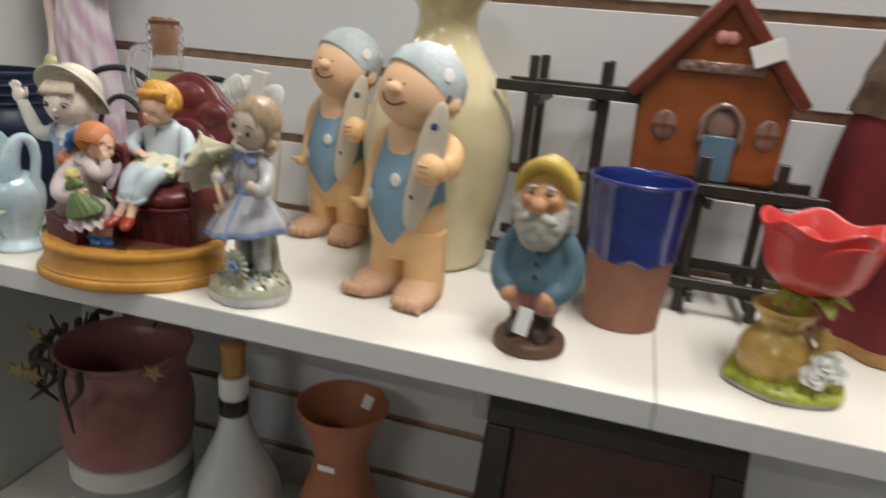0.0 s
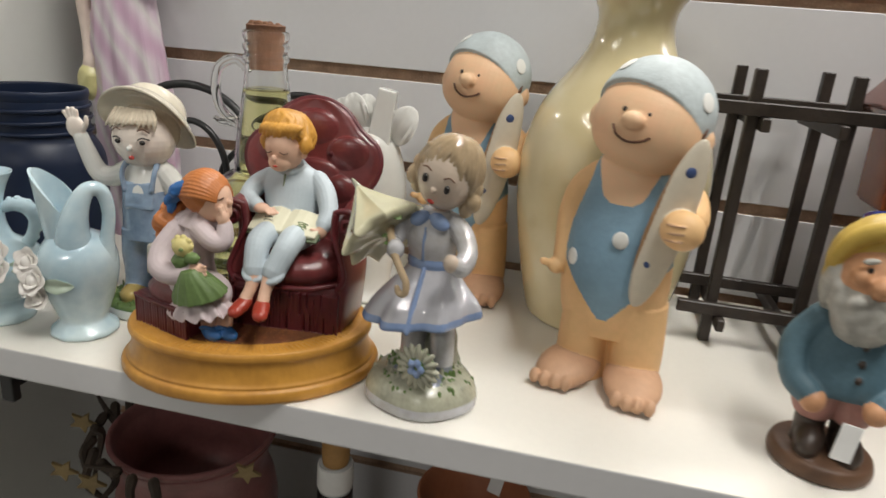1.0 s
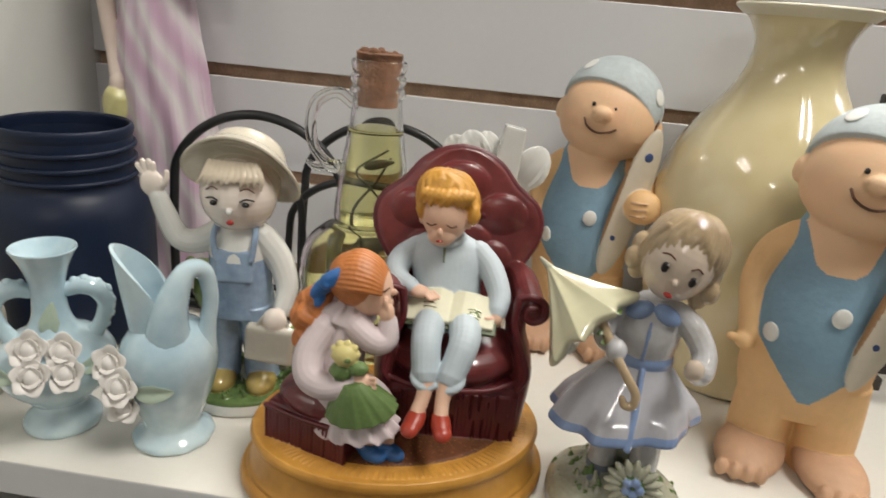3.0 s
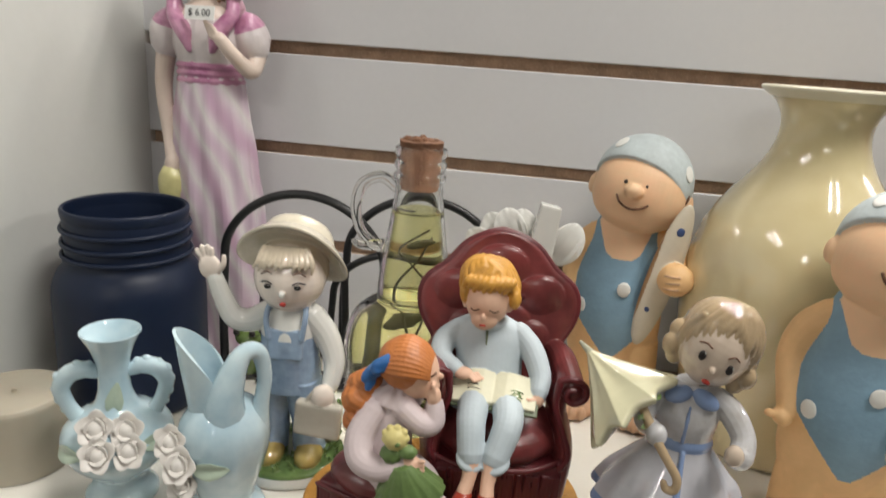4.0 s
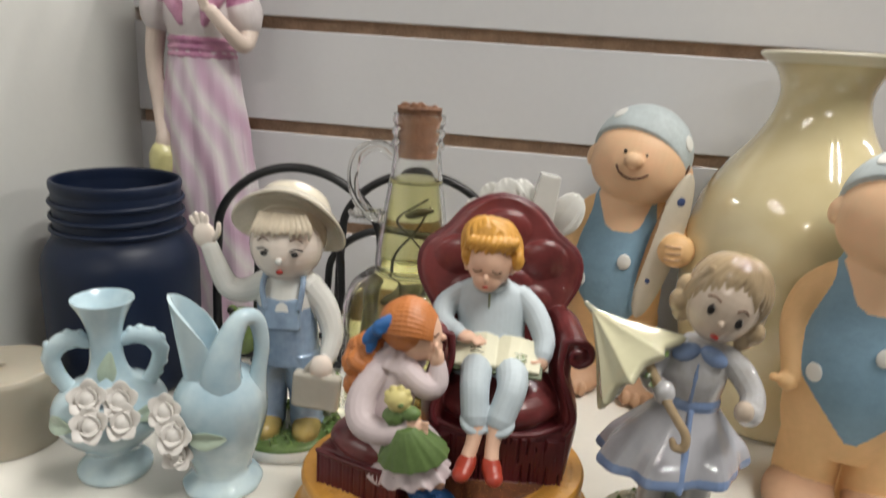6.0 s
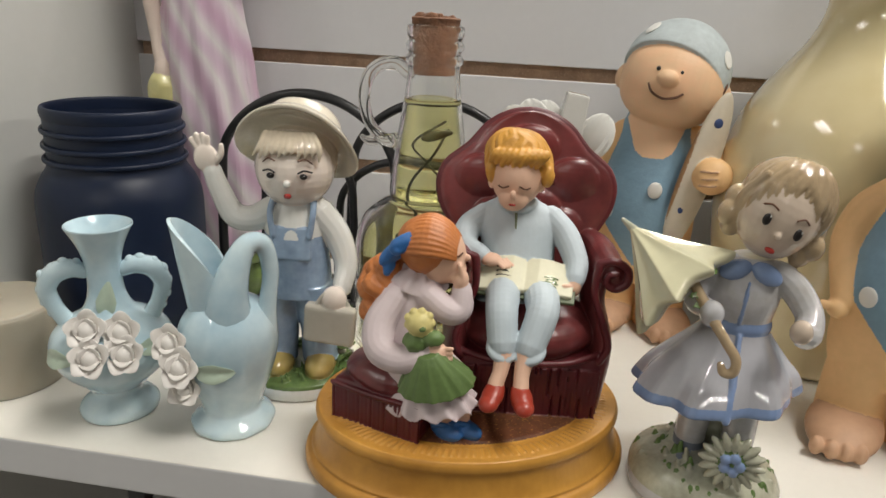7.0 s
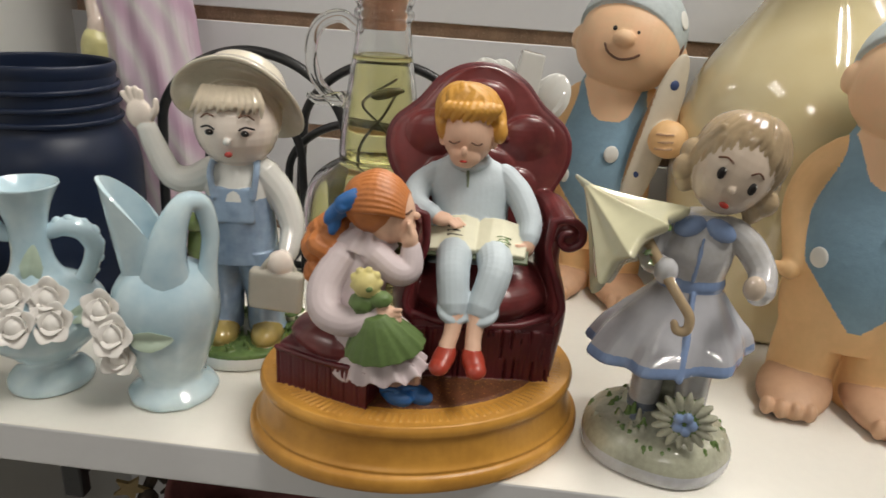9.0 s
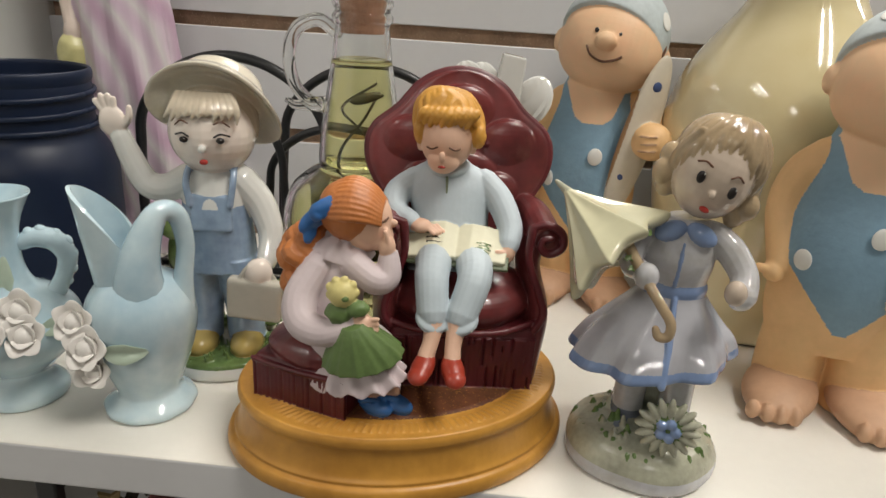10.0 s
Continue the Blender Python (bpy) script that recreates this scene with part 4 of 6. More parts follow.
    m.add(tube([(14, 7.6, 111), (14.5, 3.6, 104)], [0.7, 0.4], seg=6, sub=2), BOOK_GREEN)
    m.add(tube([(14, 15, 111), (13.5, 12, 118)], [5.6, 5.6], seg=12, sub=2), RSKIN)
    k2_ = m.mark()
    m.add(ell((13, 9.5, 124.5), (10.6, 11.5, 12.6), (16, 0, 0), seg=36), RSKIN)
    m.add(ell((12.4, 3.6, 117.2), (6.4, 5.4, 5.6), (10, 0, 0)), RSKIN)
    m.add(wobble(ell((14, 15, 131), (13, 13, 12.6), (12, 4, 0), seg=36), 0.5, 6, 2), GOLD_HAIR)
    locks(m, (14, 13.5, 129.5), (13.2, 13.4, 13.6), GOLD_HAIR, 58, 112, 118, 30, 1.9, 0.16, 6, (-4, -1))
    for i in range(9):
        x = 3.5 + i * 2.4
        m.add(tube([(x + 1.5, 3.2, 137.5 - abs(i - 4) * 0.3), (x + 0.4, -0.6 + abs(i - 4) * 0.5, 135.4), (x - 1.8, -0.6 + abs(i - 4) * 0.7, 132.2 - (i % 3) * 0.7)], [1.9, 2.1, 0.9], seg=8, sub=4), GOLD_HAIR)
    for sx in (-1, 1):
        m.add(wobble(ell((14 + sx * 11.6, 8.5, 127), (3, 5.5, 5.2), seg=16), 0.6, 4), GOLD_HAIR)
        m.add(ell((13 + sx * 10.4, 10.5, 122), (1.8, 2.6, 3.4), seg=10), RSKIN)
        m.add(tube([(12.5 + sx * 2.4, -1.9, 123.2), (12.5 + sx * 4.6, -1.7, 122.3), (12.5 + sx * 6.4, -0.6, 122.8)], 0.36, seg=5, sub=3), LINE_BROWN)
    m.add(ell((12.2, -3.2, 119.8), (1.4, 1.7, 2.2), (15, 0, 0), seg=10), RSKIN)
    m.add(ell((12.2, -1.5, 115.4), (1.6, 0.7, 0.55), seg=10), LIPS)
    m.add(tube([(1, 17, 105), (-6, 12, 100), (-6, 3, 95), (1.5, -2.5, 92.5)], [5.8, 5.8, 5.2, 4.4], seg=16), PJ)
    m.add(tube([(29, 17, 106), (36, 12, 100), (41, 4, 91.5), (41, -2.5, 86)], [5.8, 5.8, 5.2, 4.4], seg=16), PJ)
    m.add(ell((5.6, -4.5, 92), (4.4, 3.6, 2.8), (10, 0, 20)), RSKIN)
    for i in range(4):
        m.add(tube([(7.4 + i * 1.5, -5.5 + i * 0.7, 92.2), (11 + i * 1.1, -7.4 + i * 1.2, 90)], 0.95, seg=6, sub=2), RSKIN)
    m.add(ell((40.6, -4.4, 83.4), (3.2, 3.6, 4.2)), RSKIN)
    for i in range(3):
        m.add(tube([(40, -7, 84.6 - i * 1.9), (36.6, -8.4, 85 - i * 1.9)], 0.95, seg=6, sub=2), RSKIN)
    for sx in (-1, 1):
        q = block((0, 0, 0), (10, 8.4, 1.3), (0, 0, 0), 0.5)
        bmesh.ops.subdivide_edges(q, edges=q.edges[:], cuts=3, use_grid_fill=True)
        for v in q.verts:
            u = (v.co.x * sx + 10) / 20
            v.co.z += 2.4 * math.sin(min(1, u * 1.25) * math.pi) * (1 - 0.45 * u)
        m.add(place(q, pose(20.4 + sx * 10, -4.6, 85.6, 31, sx * 3, -2)), PAGE)
    m.add(block((20.4, -4.4, 83.6), (21, 9.2, 0.8), (31, 0, -2), 0.4), BOOK_GREEN)
    for i in range(4):
        m.add(place(tube([(-13 + (i % 2), 4 - i * 2.2, 3.3), (-10, 4.3 - i * 2.2, 3.4), (-7 + i % 2, 3.9 - i * 2.2, 3.4)], 0.22, seg=4, sub=2), pose(20.4, -4.6, 85.6, 31, 0, -2)), HERB)
        m.add(place(tube([(8 + i % 2, -1 - i * 1.3, 3.2), (11, -0.6 - i * 1.3, 2.9), (14 - i % 2, -1.2 - i * 1.3, 2.4)], 0.25, seg=4, sub=2), pose(20.4, -4.6, 85.6, 31, 0, -2)), PORC_GREEN)
    for sx, kx in ((-1, 12), (1, 28)):
        m.add(tube([(18 + sx * 8, 8, 76), (kx, -12, 79.5), (kx + 0.5, -22, 77), (19.5 + sx * 5.4, -29, 66)], [7.4, 7.2, 6.6, 6.0], seg=18), PJ)
        m.add(place(lathe([(4.6, 2), (6.4, 1), (6.8, 0), (6.4, -1.6), (4.6, -1.4)], seg=24, sub=2), pose(19.6 + sx * 5.2, -29.6, 64.6, 28, -sx * 14, 0)), PJ)
        m.add(tube([(19.6 + sx * 4.4, -30, 65), (18.6 + sx * 4.2, -34.4, 57), (18 + sx * 5, -37.4, 52.4)], [4.1, 3.2, 3.2], seg=12, sub=3), RSKIN)
        m.add(ell((18 + sx * 5.6, -40.6, 49.6), (4.3, 7.6, 3.5), (24, 0, sx * 16)), RED_SHOE)
        m.add(ell((18 + sx * 6.8, -44.4, 48), (4.0, 4.0, 3.0), (24, 0, sx * 16)), RED_SHOE)
    # footstool and girl
    S = lambda s: place(s, pose(-29.5, -27, 0, 0, 0, -17))
    m.add(S(wobble(ell((0, 0, 48), (20.8, 16.2, 8.4), seg=32), 0.7, 12)), MAROON)
    m.add(S(block((0, 0, 37), (20, 15, 9), (0, 0, 0), 2)), MAROON_DARK)
    m.add(S(tube([(-20, -15.6, 44), (0, -16.2, 43.4), (20, -15.6, 44)], 1.1, seg=7, sub=3)), MAROON_DARK)
    for i in range(21):
        m.add(S(block((-19.5 + i * 1.95, -15.3, 36), (0.6, 1.0, 7.6))), MAROON_DARK)
    for i in range(12):
        m.add(S(block((-20.3, -13 + i * 2.3, 36), (0.9, 0.6, 7.6))), MAROON_DARK)
    m.add(loft([(-24, -27, 47, 17, 14), (-25, -26, 54, 15, 12.5), (-26, -25, 64, 12.5, 11), (-24, -24, 74, 11.5, 10.5), (-22, -23, 82, 11, 9.5), (-20.5, -22, 88, 7.5, 7), (-19, -22, 92, 5, 5)], fn=lambda a, z: 1 + 0.025 * math.sin(7 * a)), DRESS)
    m.add(place(lathe([(5, 3), (8.5, 1), (11.5, -2.4), (10.4, -3), (5, 0)], seg=48, sub=3, fn=lambda a, r, z: (r * (1 + 0.05 * math.sin(9 * a)), z + 0.5 * math.sin(9 * a))), pose(-20.6, -23, 89, 8, 12, 0)), DRESS)
    m.add(wobble(ell((-15, -33, 52), (19, 13, 10), (0, 6, -14), seg=32), 0.8, 9), DRESS)
    frill = lathe([(12, 10), (17, 5), (20.5, 0), (21.5, -2.6), (18, -0.5), (10, 3)], sub=3, seg=96, fn=lambda a, r, z: (r * (1 + 0.07 * math.sin(13 * a) * (r / 21) ** 2), z + 2.0 * math.sin(13 * a + 0.7) * (r / 21) ** 3), oval=0.7)
    m.add(place(frill, pose(-12.5, -38.5, 43.5, 6, -8, -16) @ Matrix.Diagonal((0.92, 0.86, 0.8, 1))), DRESS)
    m.add(ell((-12.8, -22, 98.6), (9.6, 9.6, 12), (0, -6, 0), seg=30), RSKIN)
    m.add(ell((-8.6, -22.6, 93), (6, 6.6, 5.6)), RSKIN)
    m.add(wobble(ell((-18.5, -21.5, 102), (12.4, 12.6, 11.6), (0, 18, 0), seg=36), 0.4, 5), RED_HAIR)
    for i in range(19):
        a = radians(-84 + i * 9.4)
        sy, cz = math.sin(a), math.cos(a)
        m.add(tube([(-31, -21 - 3.5 * sy, 97.5 + 3 * cz), (-27, -21 - 9 * sy, 100 + 8.5 * cz), (-19, -21.6 - 12.8 * sy, 101.6 + 11.6 * cz), (-11.5, -22 - 11.4 * sy, 101 + 10.2 * cz), (-6.4, -22 - 8.2 * sy, 99 + 7.6 * cz)], [0.9, 1.2, 1.4, 1.25, 0.7], seg=7, sub=4), RED_HAIR)
    for i in range(16):
        ang = i * 2.4
        x0, y0 = -38 + 5.5 * math.cos(ang) * (0.4 + (i % 4) / 5), -22 + 8 * math.sin(ang) * (0.5 + (i % 3) / 5)
        drop = 21 + (i % 4) * 2.6
        pts = [(-30 + (x0 + 30) * min(1, j / 4) + 2.4 * math.cos(j * 2.0 + i) * min(1, j / 2), -21 + (y0 + 21) * min(1, j / 4) + 2.4 * math.sin(j * 2.0 + i) * min(1, j / 2), 98 - drop * j / 9 - (j > 6) * 0.3) for j in range(10)]
        m.add(tube(pts, [2.0, 2.8, 3.2, 3.4, 3.4, 3.3, 3.1, 2.8, 2.3, 1.4], seg=8, sub=4), RED_HAIR)
    for c_, r_, rot in (((-31.5, -29, 99), (6.2, 2.6, 3.4), 42), ((-26.5, -31, 104.6), (6.2, 2.6, 3.6), 24), ((-29, -32, 102), (2.4, 2.6, 2.4), 0), ((-32, -30, 94.5), (4.6, 1.4, 2.2), 70)):
        m.add(wobble(ell(c_, r_, (0, -rot, 24), seg=16), 0.5, 3), BOW_BLUE)
    m.add(ell((-2.7, -23, 98.4), (1.7, 1.5, 1.5), seg=10), RSKIN)
    m.add(tube([(-4.2, -26.5, 101.4), (-5.6, -28.6, 100.6), (-7, -29.6, 101.2)], 0.4, seg=5, sub=3), LINE_BROWN)
    m.add(ell((-4.0, -25, 93.8), (1.1, 1.4, 0.8), seg=8), LIPS)
    m.add(tube([(-17, -29, 84), (-8, -31, 78.4), (-3.4, -29, 79.6), (-3.4, -27, 86.5)], [5.6, 5.4, 5.0, 4.0], seg=16), DRESS)
    m.add(ell((-4.2, -27.4, 90.6), (3.2, 3.4, 4.6)), RSKIN)
    for i in range(3):
        m.add(tube([(-3.4, -29.6 + i * 2, 92.4), (-4.6, -30 + i * 2, 97)], 1.0, seg=6, sub=2), RSKIN)
    m.add(tube([(-29, -30, 82), (-34, -36, 72), (-32, -42, 64.5), (-23, -45, 62.6), (-14, -44.6, 66)], [5.8, 6.4, 6.2, 5.4, 4.2], seg=16), DRESS)
    m.add(ell((-9.6, -44.6, 68), (4.2, 3.2, 3)), RSKIN)
    for i in range(3):
        m.add(tube([(-7.6, -45.4, 69.4 - i * 1.8), (-4, -45.6, 70 - i * 2)], 0.9, seg=6, sub=2), RSKIN)
    m.add(place(loft([(0, 0, 0, 15.5, 11), (0, 0, 4.5, 13, 9.6), (0, 0, 12, 7.4, 6.6), (0, 0, 16, 4, 4)], fn=lambda a, z: 1 + 0.035 * math.sin(15 * a)), pose(-9.4, -43, 53, 14, -12, 0)), DOLL_GREEN)
    m.add(ell((-16.6, -45, 79), (5.4, 5, 5.2)), DOLL_YELLOW)
    for i in range(9):
        m.add(ell((-16.6 + 4.6 * math.cos(i * 0.7), -45.4, 79.5 + 4.4 * math.sin(i * 0.7)), 1.7, seg=8), DOLL_YELLOW)
    m.add(ell((-14.8, -49.4, 78.6), (1.3, 1.0, 1.0), seg=8), DOLL_GREEN)
    m.add(wobble(ell((-18, -45, 71.4), (5, 4.4, 4), seg=14), 0.7, 3), DOLL_GREEN)
    m.add(wobble(ell((-11, -46, 73.6), (4.2, 3.2, 3), seg=14), 0.7, 3), DOLL_GREEN)
    for dx, dy in ((0, 0), (7.4, 2.6)):
        m.add(tube([(-9 + dx, -36 + dy, 44), (-7.4 + dx, -39 + dy, 34)], [5, 4.2], seg=12, sub=3), RSKIN)
        m.add(ell((-4.6 + dx, -41.4 + dy, 31.6), (7.4, 4.0, 3.4), (0, 4, -24)), BOW_BLUE)
        m.add(tube([(-10 + dx, -43 + dy, 34), (-7 + dx, -44.4 + dy, 35.6), (-4 + dx, -43 + dy, 34.6)], 1.1, seg=6, sub=3), BOW_BLUE)
    return at(m.fused(0.4, FINE).done("figurine", crease=80), 0.1465, -0.214, SHELF, 0)


thing(reading_group(), "painted resin statuette of two children reading on a maroon armchair", "figurine", "figurines")

# white porcelain piece behind the armchair
orn = empty("ornament", 0.174, -0.100, SHELF)
thing(orn, "glossy white porcelain ornament with petals and a square stem", "ornament")
one("body", lathe([(22, 0), (24, 3), (18, 10), (22, 40), (26, 80), (20, 110), (10, 122), (3, 125)], sub=4), PORC_WHITE, orn)
for i, (x, z, a) in enumerate(((-26, 124, -52), (-19, 131, -34), (-11, 134, -18), (-4, 133, -6), (24, 130, 34))):
    q = ell((0, 0, 6), (10.5, 2.6, 15), seg=24)
    for v in q.verts:
        v.co.y += (v.co.z - 8) ** 2 * 0.012 - v.co.x ** 2 * 0.03 + 0.5 * math.sin(v.co.x * 1.6)
    one("petal", place(q, pose(x * 0.8, -4 + (i % 2) * 4, z - 8, 0, a * 0.9, 0)), PORC_WHITE, orn)
post = block((0, 0, 0), (7.5, 6, 24), (0, 8, 6), 1.2)
for v in post.verts:
    v.co.x *= 1 - 0.008 * v.co.z
    v.co.y *= 1 - 0.008 * v.co.z
one("square_stem", place(post, pose(9, -4, 127)), PORC_WHITE, orn, flat=True)


# swimmers
def swimmer():
    m = Maker()
    for sx in (-1, 1):
        m.add(loft([(sx * 15, 0, 0, 15, 17), (sx * 15.5, 0, 12, 15.5, 17), (sx * 15, 0, 28, 15.5, 18), (sx * 12, 0, 46, 17, 20)]), SKIN_CLAY)
        f = ell((sx * 19, -15, 7), (17, 24, 8.5), (7, 0, sx * 15))
        for v in f.verts:
            v.co.z = max(v.co.z, 0)
        m.add(f, FEET_CLAY)
        for i in range(4):
            m.add(ell((sx * 19 + sx * 4.5 + (i - 1.5) * 6.2, -37 + abs(i - 1.2) * 1.2, 5.2), (3.2, 4, 4.2), seg=12), FEET_CLAY)
    m.adjust(0, (0, 0, 0), shift=(3, 0, 0))
    torso = loft([(0, 1, 26, 26, 18), (0, 0, 40, 30, 22), (0, -2, 58, 31, 24), (0, -2, 76, 29, 23), (0, 0, 95, 24, 19), (0, 1, 110, 20, 16), (0, 1, 122, 14, 13), (0, 1, 128, 11, 11)], seg=64, sub=8)
    m.add(torso, SKIN_CLAY,
          (SUIT, [((0, 0, 38), (0, 0, 1)), ((0, 0, 35), (-1.05, 0, 1)), ((0, 0, 35), (1.05, 0, 1))]),
          (SKIN_FACE, [((0, 0, 95), (0, 0, 1)), ((6, 0, 95), (-0.6, 0, 1)), ((-6, 0, 95), (0.6, 0, 1)), ((11, 0, 98), (-2.2, 0, 1)), ((-11, 0, 98), (2.2, 0, 1)), ((0, -4, 100), (0, -1, 0))]))
    m.add(tube([(-18, 2, 104), (-27, 3, 95), (-31, 2, 82), (-30, -6, 68), (-30, -12, 60)], [8, 8.6, 8, 6.6, 5], seg=16), SKIN_CLAY)
    m.add(ell((-32, -14, 58), (5, 6, 4), (0, 20, 0)), SKIN_CLAY)
    m.add(tube([(-34, -16, 59), (-39, -18, 60)], 2, seg=8, sub=2), SKIN_CLAY)
    m.add(tube([(22, 2, 104), (32, 2, 98), (36, -8, 91), (31, -20, 91)], [8, 9, 8.5, 8], seg=16), SKIN_CLAY)
    for q, rz in (((4, -25.6, 80), 4), ((-22, -18.6, 66), -42)):
        m.add(ell(q, (4.3, 1.1, 4.3), (0, 0, rz), seg=16), DOT_WHITE)
    m.adjust(0, (0, 0, 0), (1.0, 1.0, 1.16))
    bd = ell((0, 0, 0), (11, 5, 48), seg=40)
    m.add(place(bd, pose(26, -22, 104, 4, 11, 30)), BOARD, (BOARD_BACK, [((18, -26, 104), (-1, -0.1, 0.2))]))
    m.add(ell((34, -28, 105), (11, 9, 10.5)), SKIN_CLAY)
    for i in range(3):
        m.add(tube([(26.5, -34.2, 108.5 - i * 4.2), (31, -37, 109 - i * 4.2), (36, -37, 109.5 - i * 4.2)], 0.4, seg=5, sub=3), FEET_CLAY)
    for q in ((20.6, -27.2, 84), (27.4, -26.4, 110), (32.4, -24.6, 134)):
        m.add(ell(q, (3.0, 1.0, 3.0), (0, 0, 30), seg=14), DOT_NAVY)
    head = ell((0, 0, 0), (30, 26.5, 26.5), seg=48)
    H = lambda s: place(s, pose(5, -3, 153, -18, 7, -5))
    for v in head.verts:
        v.co.z -= max(0, 1 - abs(v.co.z + 12) / 20) * 1.5
        v.co.x *= 1 + 0.06 * max(0, -v.co.z / 25)
    m.add(H(head), SKIN_FACE)
    cap = ell((0, 2.5, 6.0), (31.4, 28.6, 30.5), seg=56)
    bmesh.ops.bisect_plane(cap, geom=cap.verts[:] + cap.edges[:] + cap.faces[:], plane_co=(0, -26, 15), plane_no=(0.2, 0.55, 1), clear_inner=True)
    bmesh.ops.holes_fill(cap, edges=[e for e in cap.edges if e.is_boundary])
    m.add(H(cap), CAP)
    for d in ((-0.60, -0.52, 0.61), (0.83, -0.46, 0.30), (0.15, 0.5, 0.85), (0.75, 0.5, 0.42)):
        d = Vector(d).normalized()
        out = Vector((d.x / 31.4, d.y / 28.6, d.z / 30.5)).normalized()
        m.add(H(place(ell((0, 0, 0), (4.6, 5.2, 0.7), seg=18), Matrix.Translation((d.x * 31.4, 2.5 + d.y * 28.6, 6 + d.z * 30.5)) @ out.to_track_quat("Z", "Y").to_matrix().to_4x4())), DOT_WHITE)
    for sx in (-1, 1):
        m.add(H(ell((sx * 29.5, 2, -2), (4.2, 6, 7), (0, 0, sx * -20))), SKIN_FACE)
        if sx > 0:
            m.add(H(ell((28.2, -5, 0), (1.6, 3, 5), (0, 10, 30), seg=14)), LINE_BROWN)
        m.add(H(ell((sx * 6.4 - 2, -25.6, -0.5), (1.25, 0.8, 1.35), seg=10)), EYE_BLACK)
    m.add(H(ell((-2, -27.5, -5.5), (6, 4.8, 4.6), seg=20)), SKIN_FACE)
    m.add(H(tube([(-11.5, -24.6, -9.5), (-8.5, -24.6, -13.6), (-2, -24.2, -15.8), (4.5, -24.2, -14), (8, -23.8, -11.5)], 0.7, seg=6, sub=4)), LINE_BROWN)
    return m.fused(0.7, FINE).done("figurine", crease=80)


sw = at(swimmer(), 0.347, -0.164, SHELF, -14)
thing(sw, "matte clay swimmer statuette in blue suit, cap and spotted board", "figurine", "figurines")
sw2 = copy_thing(sw, pose(0.238, -0.054, SHELF, 0, 0, -8) @ Matrix.Diagonal((1.0, 1.0, 1.025, 1)))
tagged(sw2, "matte clay swimmer statuette in blue suit standing against the slatwall")

# yellow vase
v = empty("vase", 0.340, -0.0715, SHELF)
thing(v, "large pale yellow glazed vase with a flared neck", "vase")
one("body", lathe([(44, 0), (47, 2), (50, 8), (57, 40), (63, 75), (65, 100), (64, 118), (58, 142), (46, 163), (34, 179), (28, 190), (25, 200), (25, 210), (29, 219), (34, 224),
                   (31, 222), (23, 211), (22.4, 202), (28, 184), (44, 156), (60, 120), (61, 90), (45, 10), (2, 8)], seg=96, sub=4), VASE_YELLOW, v)
one("rim", lathe([(33, 222.8), (36, 225), (38.4, 227), (39, 228.4), (37.4, 229.2), (34.2, 227), (30.6, 222)], seg=96, sub=4, caps=False), VASE_IN, v, "cream flared rim")


